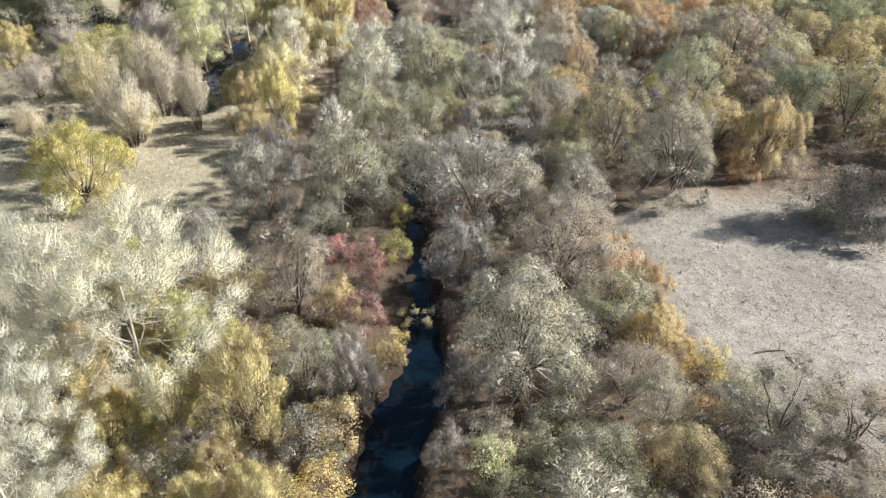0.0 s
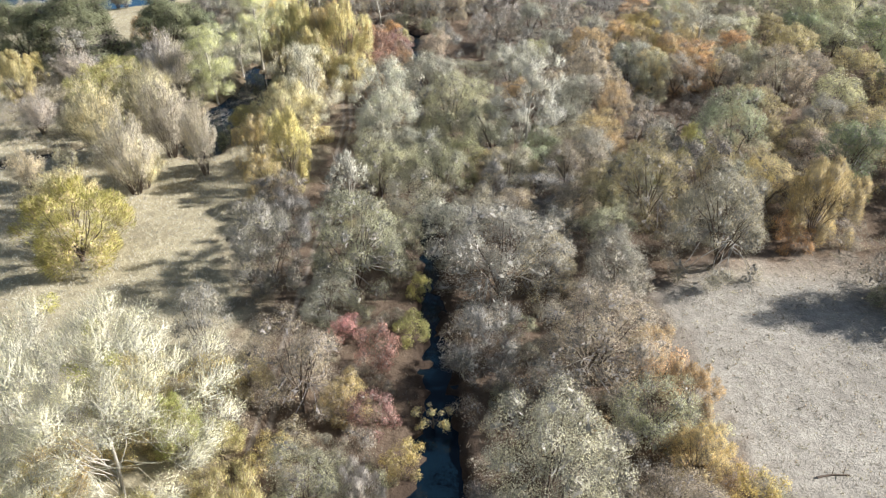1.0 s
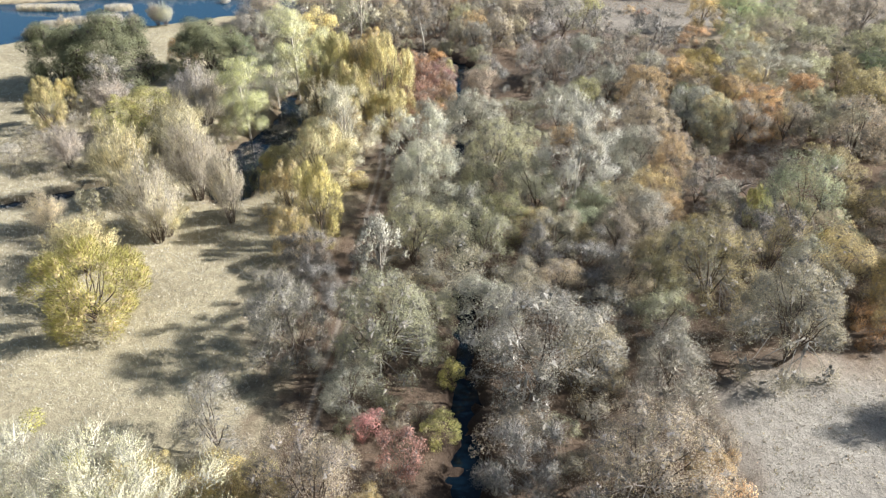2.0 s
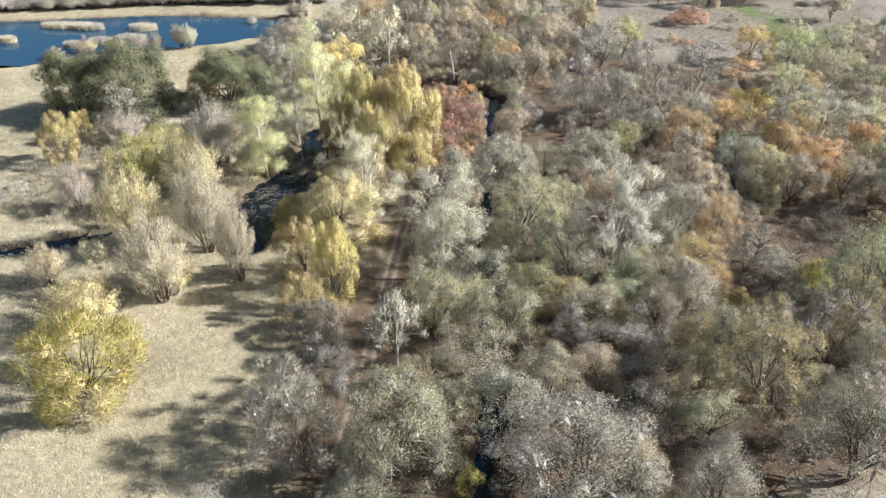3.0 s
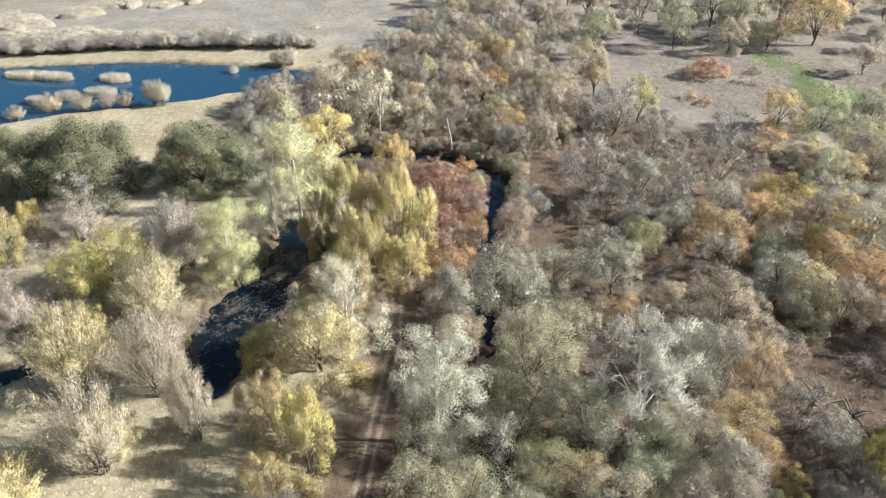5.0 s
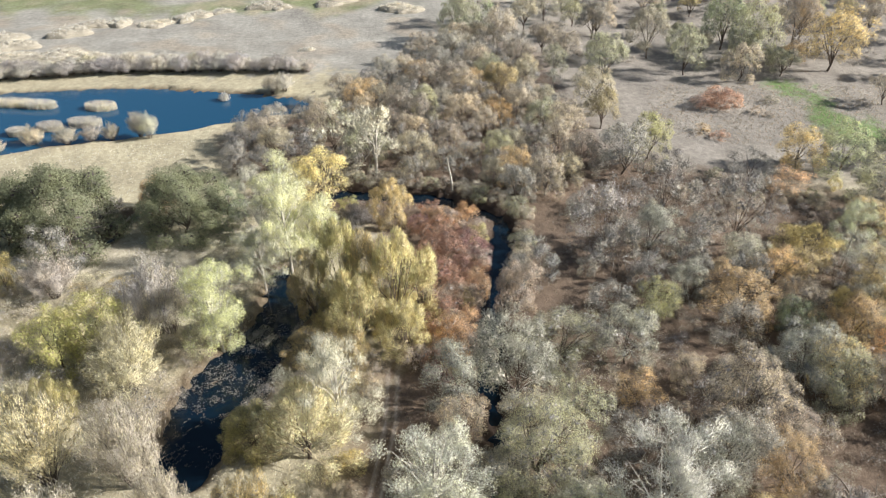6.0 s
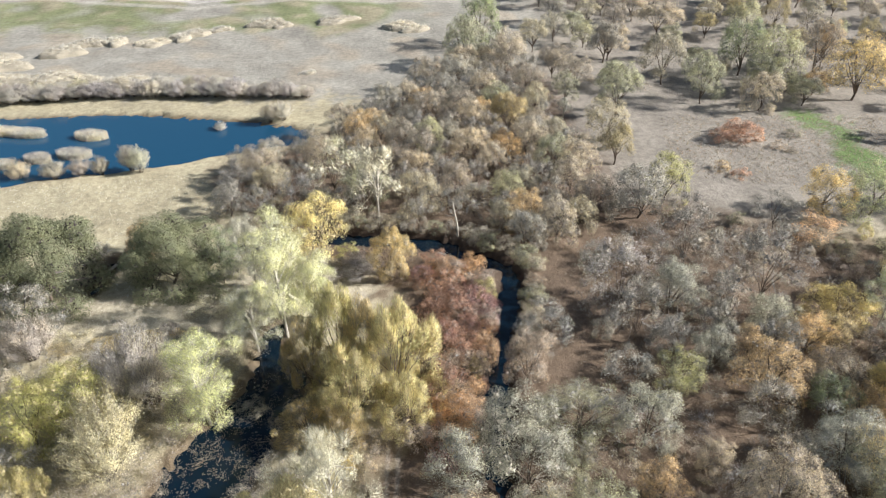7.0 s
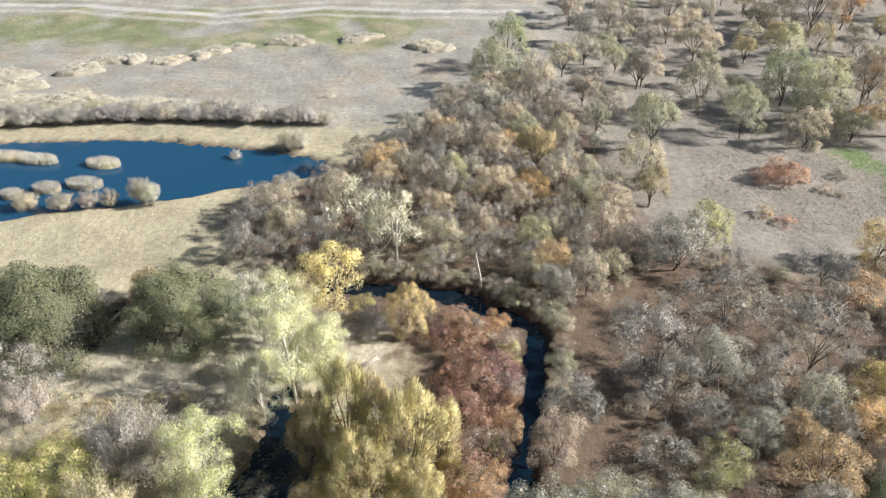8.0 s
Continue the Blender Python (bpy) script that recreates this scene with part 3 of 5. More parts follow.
    if blades:
        p, d = skin(blades, 0.6)
        if style not in ("cotton", "leafy", "silver", "bigcotton", "sparse"):
            fill = int(blades * 0.3)                          # leaves between the billows
            d2 = ways(fill, -0.25)
            p = np.concatenate([p, shell(d2, r.uniform(0.50, 0.80, fill))])
            d = np.concatenate([d, d2])
        if style == "willow":
            fronds(crown, r, p, leaf, unit(p - centre) + up * 0.55 + d * 0.5 + r.normal(size=p.shape) * 0.6, 4.2, d)
        else:
            leaves(crown, r, p, leaf, d, 1.5)
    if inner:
        # Broad blades for crowded old wood in the billows, added to block light.
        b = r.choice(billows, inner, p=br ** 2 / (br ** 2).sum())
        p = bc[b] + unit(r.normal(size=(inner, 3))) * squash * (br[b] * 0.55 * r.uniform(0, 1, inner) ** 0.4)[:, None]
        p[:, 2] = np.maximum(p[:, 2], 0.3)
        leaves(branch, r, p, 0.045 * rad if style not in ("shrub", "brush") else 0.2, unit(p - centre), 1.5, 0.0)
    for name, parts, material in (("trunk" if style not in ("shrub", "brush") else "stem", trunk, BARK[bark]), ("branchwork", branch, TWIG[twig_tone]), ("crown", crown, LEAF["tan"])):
        if parts.v:
            ob = new(name, parts.mesh(name, material, name != "crown"))
            ob.parent = root
            if name != "trunk":
                tagged(ob, kind="stuff")
    return root


TWIG_OF = {"pale": "white", "white": "white", "cream": "white", "yellowgold": "gold", "lime": "gold", "yellow": "gold", "gold": "gold", "golden": "gold", "yellowgreen": "gold", "mauve": "mauve", "greymauve": "mauve",
           "buffyellow": "gold", "limegreen": "gold", "palegreen": "white", "tanpale": "white", "whitegrey": "white", "brown": "warm", "dkgreen": "dark"}
WORDS = {
    "brush": "low leafless thicket of {} twigs on the wood floor",
    "oak": "rounded deciduous oak with thinning {} autumn leaves", "bare": "nearly bare tree with a haze of {} twigs", "cotton": "tall cottonwood with white limbs and {} leaves",
    "leafy": "full-crowned cottonwood with white limbs and {} leaves",
    "silver": "half-bare cottonwood with silvery twigs and few {} leaves",
    "willow": "feathery upright willow with {} late autumn foliage", "shrub": "dense {} bush rooted in the ground", "liveoak": "broad evergreen oak with dense {} foliage",
    "plume": "feathery fan-shaped willow bush with {} shoots", "dead": "dead {} tree with bare bleached limbs", "sparse": "leaning poplar with scattered {} leaves", "far": "open-grown oak with thin {} autumn leaves", "park": "spreading pasture oak with a bare trunk and {} leaves", "farbare": "leafless tree with a crown of {} twigs",
    "bigcotton": "great spreading cottonwood with white limbs and {} leaves", "bigoak": "large billowing oak with thinning {} autumn leaves",
    "mid": "rounded oak with thinning {} autumn leaves", "midbare": "nearly bare tree with fine {} twigs"}
TONE_WORDS = {"pale": "pale yellow", "cream": "cream", "yellowgold": "greenish yellow", "white": "whitish", "lime": "lime yellow", "golden": "golden yellow", "yellowgreen": "yellow-green", "olivegrey": "olive grey",
              "goldtan": "golden tan", "palegreen": "pale green", "tangrey": "greyish tan", "goldolive": "golden olive", "olivegold": "golden olive", "dkgreen": "dark green",
              "olivegreen": "olive green", "orangetan": "orange tan", "buffyellow": "buff yellow", "redbrown": "red-brown", "tanpale": "pale tan", "rustgrey": "rusty grey",
              "whitegrey": "whitish grey", "yellowolive": "yellowish olive", "mauvegrey": "mauve grey", "mauvebrown": "mauve brown", "greygreen": "grey-green",
              "greymauve": "mauve grey", "redrust": "rusty red", "limegreen": "lime green"}
MADE, COUNT = {}, {}
SPOTS = []


def ground_at(x, y):
    return float(lie(np.array([x], float), np.array([y], float))[0])


def plant(style, tone, x, y, h, r, sub="", z=None):
    """One tree or bush of a style and a leaf colour, standing at x, y, of height h and crown radius r."""
    n = COUNT[style] = COUNT.get(style, -1) + 1
    key = (style, n % (3 if style in ("oak", "willow", "bare", "cotton", "mid", "far", "park", "shrub", "plume") else 2))
    m = Matrix.Translation((x, y, (ground_at(x, y) if z is None else z) - 0.05)) @ Matrix.Rotation(n * 2.399, 4, "Z") @ Matrix.Diagonal((r / STYLES[style][1], r / STYLES[style][1], h / STYLES[style][0], 1))
    if key not in MADE:
        ob = MADE[key] = build_plant(*key)
    else:
        ob = copy_thing(MADE[key], m)
    ob.matrix_basis = m
    for part in ob.children:
        kind = part.name.split(".")[0]
        slot = part.material_slots[0]
        if kind == "crown":
            slot.link = "OBJECT"
            slot.material = LEAF[tone]
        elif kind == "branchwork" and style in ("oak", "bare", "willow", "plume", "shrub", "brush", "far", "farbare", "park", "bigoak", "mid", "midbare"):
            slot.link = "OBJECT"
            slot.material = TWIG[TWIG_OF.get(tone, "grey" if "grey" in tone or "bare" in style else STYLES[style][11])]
    tagged(ob, (WORDS[style].format(TONE_WORDS.get(tone, tone)) + sub), "bush" if style in ("shrub", "brush", "plume") else "tree", "willow bushes" if style == "plume" else "bushes" if style in ("shrub", "brush") else "trees of the wood")
    SPOTS.append((x, y, r))
    return ob

# ---- trees and bushes that stand out: style, colour, x, y, height, crown radius ----
GREAT = plant("bigcotton", "cream", -40.0, 68.0, 27.0, 13.5)
plant("bigcotton", "cream", -52.0, 58.0, 25.0, 11.0)
plant("bigcotton", "cream", -44.0, 47.0, 21.0, 9.0)
plant("bigcotton", "cream", -56.0, 76.0, 22.0, 9.5)
plant("willow", "lime", -36.0, 76.9, 10.2, 3.4)
plant("willow", "yellow", -24.2, 60.8, 15.4, 5.1)
plant("willow", "gold", -40.1, 62.4, 7.1, 2.4)
plant("willow", "yellowgreen", -33.9, 61.4, 11.9, 3.9)
plant("shrub", "olive", -31.1, 53.5, 4.4, 5.0)
plant("oak", "olive", -18.0, 67.3, 11.9, 5.2)
plant("oak", "tan", -22.7, 84.4, 15.5, 6.7)
plant("oak", "grey", -38.5, 95.0, 12.9, 5.2)
plant("shrub", "red", -18.7, 98.5, 4.6, 2.3)
plant("shrub", "maroon", -13.8, 93.8, 6.8, 3.3)
plant("shrub", "maroon", -13.2, 82.3, 6.5, 3.2)
plant("shrub", "limegreen", -8.8, 110.4, 4.4, 2.2)
plant("shrub", "limegreen", -9.3, 98.8, 5.2, 2.5)
plant("sparse", "yellow", -5.6, 83.1, 5.5, 3.2)
plant("shrub", "gold", -8.9, 74.9, 5.4, 2.6)
plant("shrub", "goldtan", -13.7, 59.8, 6.7, 3.3)
plant("shrub", "grey", -17.6, 58.0, 7.2, 3.5)
plant("shrub", "gold", -15.4, 52.3, 3.8, 4.0)
plant("willow", "mauvegrey", -12.6, 66.7, 10.5, 3.4)
plant("willow", "yellow", -20.8, 48.5, 10.1, 4.0)
plant("shrub", "gold", -35.4, 51.1, 3.2, 3.6)
plant("bigoak", "olive", -18.0, 111.0, 19.0, 8.6)
plant("bare", "olive", -32.4, 111.7, 14.8, 6.3)
plant("willow", "yellowgold", -68.2, 119.5, 15.5, 9.4)
plant("bigoak", "grey", 4.0, 109.0, 17.0, 10.5)
plant("bigoak", "tan", 16.9, 89.3, 16.0, 9.0)
plant("bigoak", "olivegrey", 7.9, 66.3, 19.1, 8.3)
plant("shrub", "orange", 23.7, 87.9, 8.4, 4.1)
plant("oak", "tan", 21.3, 65.4, 7.7, 6.5)
plant("shrub", "gold", 31.3, 69.8, 6.1, 3.0)
plant("oak", "olive", 15.0, 53.0, 8.1, 5.7)
plant("oak", "goldtan", 25.0, 52.8, 9.0, 3.9)
plant("shrub", "palegreen", 3.5, 54.1, 5.7, 2.8)
plant("dead", "white", 11.9, 48.4, 7.8, 5.2)
plant("shrub", "tan", 31.6, 51.1, 4.3, 4.8)
plant("bigoak", "tan", 43.5, 55.5, 11.0, 7.4)
plant("bigoak", "tangrey", 36.0, 57.5, 13.0, 7.2)
plant("willow", "orangetan", 27.4, 84.6, 8.6, 4.0)
plant("willow", "orangetan", 24.0, 93.0, 8.0, 3.6)
plant("willow", "goldtan", 26.0, 74.0, 8.0, 3.8)
plant("oak", "tangrey", 22.8, 60.0, 10.4, 4.5)
plant("bare", "brown", 1.5, 63.8, 9.4, 4.0)
plant("bare", "mauve", -1.3, 56.2, 6.6, 2.8)
plant("bare", "grey", 1.4, 91.0, 11.8, 5.0)
plant("bigoak", "tangrey", 38.4, 117.0, 19.3, 8.3)
plant("bigoak", "goldolive", 30.2, 130.1, 17.9, 7.7)
plant("oak", "grey", 22.1, 110.4, 11.8, 5.8)
plant("oak", "tangrey", 11.0, 110.4, 12.2, 5.3)
plant("shrub", "rust", 54.9, 127.6, 4.9, 2.4)
plant("willow", "olivegold", 58.2, 125.5, 15.9, 5.2)
plant("oak", "green", 49.8, 150.5, 18.5, 7.2)
plant("liveoak", "dkgreen", -114.0, 221.5, 20.5, 13.5)
plant("liveoak", "dkgreen", -130.6, 222.1, 18.6, 9.2)
plant("liveoak", "dkgreen", -91.0, 231.5, 16.5, 11.2)
plant("shrub", "rust", -101.5, 243.0, 7.0, 3.6)
plant("shrub", "olivegreen", -103.0, 236.0, 4.0, 3.0)
plant("plume", "mauvegrey", -113.0, 238.0, 5.0, 4.0)
plant("shrub", "olivegreen", -79.0, 232.0, 8.0, 4.5)
plant("far", "olivegreen", -82.5, 239.4, 11.2, 4.8)
plant("far", "orangetan", -102.6, 240.7, 9.8, 4.2)
plant("willow", "yellow", -119.3, 205.6, 10.0, 3.5)
plant("willow", "yellow", -117.6, 193.7, 13.1, 5.0)
plant("midbare", "grey", -109.6, 209.6, 12.1, 5.9)
plant("plume", "mauve", -77.7, 196.5, 16.7, 7.7)
plant("leafy", "palegreen", -66.0, 193.6, 21.5, 7.4)
plant("leafy", "pale", -60.0, 218.2, 26.5, 8.8)
plant("silver", "pale", -64.5, 213.5, 18.0, 6.6)
plant("leafy", "palegreen", -56.0, 224.0, 15.0, 5.6)
plant("silver", "white", -71.2, 230.5, 20.6, 5.9)
plant("willow", "golden", -34.0, 203.0, 24.0, 6.6)
plant("willow", "olivegold", -40.0, 205.5, 21.0, 5.2)
plant("willow", "olivegold", -50.5, 204.5, 15.0, 4.6)
plant("willow", "golden", -30.0, 207.0, 14.0, 4.5)
plant("willow", "yellowgreen", -46.0, 207.5, 22.0, 6.2)
plant("willow", "golden", -40.0, 197.0, 17.0, 5.8)
plant("willow", "golden", -31.0, 196.0, 12.0, 5.5)
plant("silver", "white", -37.2, 173.0, 24.0, 7.6)
plant("bigoak", "limegreen", -87.5, 189.9, 14.1, 8.1)
plant("plume", "mauve", -66.5, 161.0, 20.1, 7.2)
plant("plume", "buff", -80.5, 159.8, 19.2, 7.8)
plant("plume", "mauve", -68.3, 144.5, 19.4, 7.3)
plant("plume", "mauve", -56.2, 151.7, 18.7, 4.3)
plant("willow", "yellowgreen", -37.1, 148.1, 17.0, 5.3)
# The next two are added to cast more shadow over the meadow.
plant("willow", "olivegold", -41.0, 142.5, 9.5, 4.2)
plant("bare", "tan", -38.0, 137.5, 7.5, 4.2)
plant("willow", "olivegold", -44.8, 154.8, 12.5, 4.4)
plant("plume", "buffyellow", -77.1, 134.5, 11.2, 8.1)
plant("plume", "mauve", -91.3, 146.7, 9.7, 4.5)
plant("shrub", "buff", -86.2, 153.2, 5.9, 2.9)
plant("dead", "white", -22.8, 131.6, 15.1, 4.7)
plant("bare", "redbrown", -34.5, 134.9, 9.7, 4.1)
plant("cotton", "tanpale", -18.5, 156.0, 24.5, 8.5)
plant("willow", "buffyellow", -41.3, 169.2, 14.8, 9.1)
plant("bigoak", "olive", -1.9, 199.1, 7.4, 8.9)
plant("bigoak", "olive", -4.0, 169.7, 15.6, 8.3)
plant("silver", "whitegrey", 11.0, 160.0, 26.0, 8.8)
plant("mid", "grey", 24.2, 173.5, 13.9, 6.0)
plant("oak", "orangetan", 31.0, 172.5, 12.5, 4.0)
plant("oak", "grey", 23.7, 150.3, 11.0, 5.6)
plant("oak", "green", 13.8, 154.6, 6.2, 5.7)
plant("oak", "yellowolive", -3.0, 148.6, 10.6, 4.6)
plant("oak", "olive", -12.5, 143.6, 10.7, 5.5)
plant("oak", "tangrey", -11.1, 130.6, 10.3, 6.5)
plant("willow", "limegreen", 45.2, 157.6, 8.4, 2.8)
plant("willow", "mauvegrey", 36.7, 145.6, 8.0, 5.2)
plant("bare", "tangrey", 12.6, 138.2, 7.0, 6.7)
plant("oak", "goldolive", 23.0, 138.1, 8.0, 5.8)
plant("bare", "grey", 4.2, 140.2, 9.1, 3.9)
plant("shrub", "limegreen", 33.0, 151.0, 2.0, 2.2)
plant("shrub", "yellow", -21.9, 129.9, 1.9, 2.2)
plant("shrub", "yellow", 17.7, 165.7, 3.9, 2.2)
plant("mid", "mauvebrown", 50.0, 191.5, 12.9, 5.6)
plant("mid", "mauvebrown", 61.0, 193.0, 12.1, 5.2)
plant("mid", "rustgrey", -10.6, 210.5, 12.3, 5.3)
plant("mid", "olive", 0.9, 180.6, 10.2, 5.2)
plant("mid", "greygreen", 9.6, 197.5, 13.3, 5.7)
plant("mid", "orangetan", 11.0, 187.1, 7.2, 4.5)
plant("mid", "tan", 19.6, 192.8, 7.5, 3.3)
plant("mid", "greygreen", 22.9, 217.9, 10.5, 4.5)
plant("mid", "orangetan", 30.1, 219.9, 9.1, 3.9)
plant("midbare", "grey", 9.6, 178.6, 5.5, 5.1)
plant("bigoak", "tan", 27.5, 184.0, 15.0, 7.4)
plant("mid", "olive", 43.6, 191.3, 13.3, 5.7)
plant("mid", "olivegreen", 40.9, 208.3, 9.7, 4.2)
plant("midbare", "grey", 34.6, 219.9, 10.7, 4.5)
plant("midbare", "mauve", 30.2, 203.2, 11.5, 4.9)
plant("mid", "gold", 50.8, 211.5, 10.5, 4.5)
plant("shrub", "grey", 3.2, 225.3, 4.7, 2.3)
plant("shrub", "grey", 7.7, 214.2, 5.9, 4.9)
plant("midbare", "grey", 16.0, 220.4, 8.3, 3.5)
plant("farbare", "greymauve", 6.4, 235.0, 16.5, 7.6)
plant("far", "grey", 13.2, 272.2, 15.4, 9.0)
plant("far", "yellowolive", 20.8, 281.8, 14.4, 6.2)
plant("farbare", "grey", 22.4, 252.8, 15.3, 7.7)
plant("farbare", "grey", 35.5, 240.8, 16.5, 8.9)
plant("farbare", "grey", 45.2, 270.7, 10.1, 6.7)
plant("far", "olivegold", 59.4, 279.9, 12.8, 6.6)
plant("shrub", "orange", 54.8, 268.8, 4.3, 6.2)
plant("shrub", "yellow", 65.4, 269.1, 3.9, 1.9)
plant("far", "green", 69.6, 279.4, 14.1, 7.5)
plant("far", "gold", 48.7, 234.1, 9.9, 6.7)
plant("cotton", "green", 57.2, 233.8, 16.3, 5.1)
plant("shrub", "redrust", 41.4, 321.0, 4.6, 4.4)
plant("shrub", "redbrown", 46.0, 320.6, 5.4, 4.8)
plant("shrub", "redrust", 50.0, 322.4, 4.4, 4.0)
plant("shrub", "redrust", 45.0, 324.4, 5.0, 4.2)
plant("shrub", "rustgrey", 56.0, 316.5, 2.0, 2.2)
plant("shrub", "tangrey", 62.5, 325.0, 2.6, 2.4)
plant("shrub", "brown", 59.5, 314.0, 1.6, 1.8)
plant("shrub", "orangetan", 38.0, 301.0, 2.4, 2.4)
plant("shrub", "redrust", 42.5, 297.5, 2.6, 2.6)
plant("park", "olive", 38.7, 348.9, 16.6, 6.9)
plant("park", "tan", 9.8, 388.7, 15.1, 7.9)
plant("park", "olive", 10.7, 335.0, 17.6, 7.6)
plant("park", "tan", -2.5, 358.6, 11.4, 6.5)
plant("park", "tan", -10.4, 367.9, 12.5, 5.8)
plant("park", "tangrey", 27.5, 364.3, 18.3, 8.9)
plant("park", "olivegreen", 55.2, 376.1, 19.4, 9.3)
plant("park", "olive", 59.7, 358.2, 16.0, 6.9)
plant("park", "orangetan", 85.8, 386.1, 17.2, 7.4)
plant("park", "olivegold", 87.8, 356.1, 20.8, 11.1)
plant("willow", "olivegold", -22.5, 319.0, 13.8, 7.9)
plant("far", "tan", -15.6, 302.8, 13.4, 5.8)
plant("far", "tangrey", 6.7, 316.0, 14.1, 7.2)
plant("dead", "white", -51.7, 265.5, 20.5, 6.7)
plant("farbare", "pale", -65.2, 276.3, 14.8, 7.3)
plant("far", "golden", -62.0, 247.7, 16.7, 7.2)
plant("willow", "olivegold", -43.1, 241.0, 12.0, 5.4)
plant("shrub", "limegreen", -55.0, 247.7, 2.8, 2.7)
plant("dead", "white", -6.0, 331.4, 7.3, 2.8)
plant("far", "brown", 2.6, 272.9, 13.0, 5.8)
plant("far", "tan", -1.7, 292.8, 11.8, 6.3)
plant("shrub", "grey", -59.7, 197.7, 2.5, 3.2)
plant("mid", "limegreen", -93.5, 184.4, 13.6, 5.9)
plant("willow", "yellowgreen", -86.3, 172.0, 9.7, 4.1)
plant("plume", "mauvegrey", -80.0, 195.6, 18.4, 7.7)
plant("plume", "buff", -77.3, 179.3, 12.6, 7.5)
plant("plume", "mauvegrey", -107.2, 204.3, 11.2, 6.8)
plant("willow", "yellowgreen", -50.8, 170.5, 8.4, 6.0)
plant("mid", "tan", -17.7, 175.8, 9.9, 4.3)
plant("willow", "olivegold", -47.4, 192.2, 5.3, 6.0)
plant("shrub", "orange", -20.1, 204.7, 4.7, 2.3)
plant("shrub", "gold", -26.5, 204.2, 3.5, 4.2)
plant("park", "tan", 31.0, 449.4, 13.0, 7.2)
plant("park", "grey", -12.5, 433.1, 14.0, 7.1)
plant("park", "tan", -2.1, 459.4, 11.6, 8.6)
plant("park", "brown", 24.2, 470.8, 15.5, 10.2)
plant("park", "tan", 30.2, 417.8, 14.9, 9.8)
plant("park", "brown", 80.8, 453.6, 29.3, 12.7)
plant("park", "rust", 95.8, 466.4, 22.1, 9.5)
plant("park", "olive", 63.6, 421.1, 15.2, 8.6)
plant("park", "brown", 81.4, 378.4, 19.3, 8.3)
plant("park", "orangetan", 76.3, 359.5, 9.1, 5.3)
plant("park", "grey", 8.0, 385.9, 14.8, 7.8)
plant("far", "olivegreen", -40.0, 400.8, 22.3, 9.6)
plant("far", "olive", -43.4, 377.3, 20.9, 9.0)
plant("far", "tan", -26.8, 369.7, 18.0, 7.8)
plant("far", "olive", 63.7, 363.7, 22.6, 9.8)
plant("far", "tan", 56.0, 344.7, 14.0, 6.7)
plant("dead", "white", -1.6, 91.0, 5.0, 1.9)
plant("leafy", "olive", 75.5, 106.0, 19.0, 6.0)
# Unseen second tree, added only to make the field shadow denser.
plant("leafy", "olive", 80.0, 107.5, 20.5, 6.2)
plant("shrub", "brown", 66.0, 107.1, 9.1, 5.7)
plant("shrub", "mauvebrown", 68.1, 101.8, 8.7, 5.5)
plant("shrub", "olive", 63.7, 106.8, 4.2, 3.3)
plant("shrub", "redbrown", -26.2, 226.7, 6.6, 5.3)
plant("shrub", "redbrown", -27.2, 217.1, 6.4, 5.1)
plant("shrub", "rustgrey", -22.4, 210.7, 6.6, 4.6)
plant("shrub", "redbrown", -25.6, 205.8, 6.0, 4.8)
plant("shrub", "maroon", -22.9, 229.1, 6.7, 4.2)
plant("shrub", "redbrown", -31.4, 236.4, 5.2, 4.4)
plant("shrub", "yellowgreen", -21.1, 234.9, 4.8, 2.7)
plant("shrub", "orange", -19.2, 216.4, 6.4, 3.1)
plant("shrub", "rust", -22.4, 198.0, 7.2, 3.5)
plant("shrub", "maroon", -22.3, 190.0, 3.8, 4.3)
plant("plume", "mauvegrey", -50.5, 240.1, 5.0, 6.5)
plant("plume", "mauvegrey", -59.0, 236.8, 5.0, 6.5)
plant("shrub", "buff", -78.4, 224.0, 3.6, 5.0)
plant("shrub", "rust", 54.7, 121.9, 5.5, 2.7)
plant("mid", "olivegrey", 70.5, 190.0, 13.6, 6.3)
plant("cotton", "greygreen", 60.9, 216.0, 17.5, 10.3)
plant("bigoak", "olivegrey", 39.5, 194.5, 13.5, 7.7)
plant("bigoak", "rust", 54.6, 197.1, 13.0, 7.0)
plant("mid", "brown", 72.6, 184.4, 16.7, 7.6)
plant("oak", "grey", 73.8, 163.7, 11.7, 5.1)
plant("willow", "olivegold", 62.2, 132.7, 13.7, 5.7)
plant("oak", "goldtan", 53.5, 134.3, 12.5, 5.8)
plant("shrub", "gold", 55.0, 144.5, 6.1, 3.7)
plant("mid", "rustgrey", 33.2, 179.8, 9.4, 4.1)
plant("oak", "green", 14.5, 157.2, 7.4, 4.6)
plant("bare", "olive", -36.7, 118.5, 12.8, 5.4)
plant("bare", "grey", -32.2, 124.2, 10.0, 4.3)
plant("oak", "olivegrey", -22.1, 104.4, 8.4, 4.9)
plant("oak", "olive", -17.2, 139.1, 15.0, 5.6)
plant("oak", "olive", -6.0, 138.0, 13.6, 5.9)
plant("oak", "olivegrey", -20.2, 152.4, 14.0, 5.2)
plant("oak", "greygreen", -10.8, 153.4, 13.1, 5.7)
plant("oak", "tangrey", -18.5, 126.5, 7.7, 3.3)
plant("oak", "olive", 3.2, 158.0, 13.3, 5.8)
plant("oak", "tangrey", -10.9, 166.4, 11.9, 5.2)
plant("oak", "tan", 18.2, 146.3, 9.0, 5.3)
plant("oak", "tan", 7.4, 131.5, 7.3, 4.8)
plant("oak", "olivegrey", 28.8, 137.6, 11.2, 4.9)
plant("plume", "buffyellow", -67.4, 146.8, 11.1, 5.8)
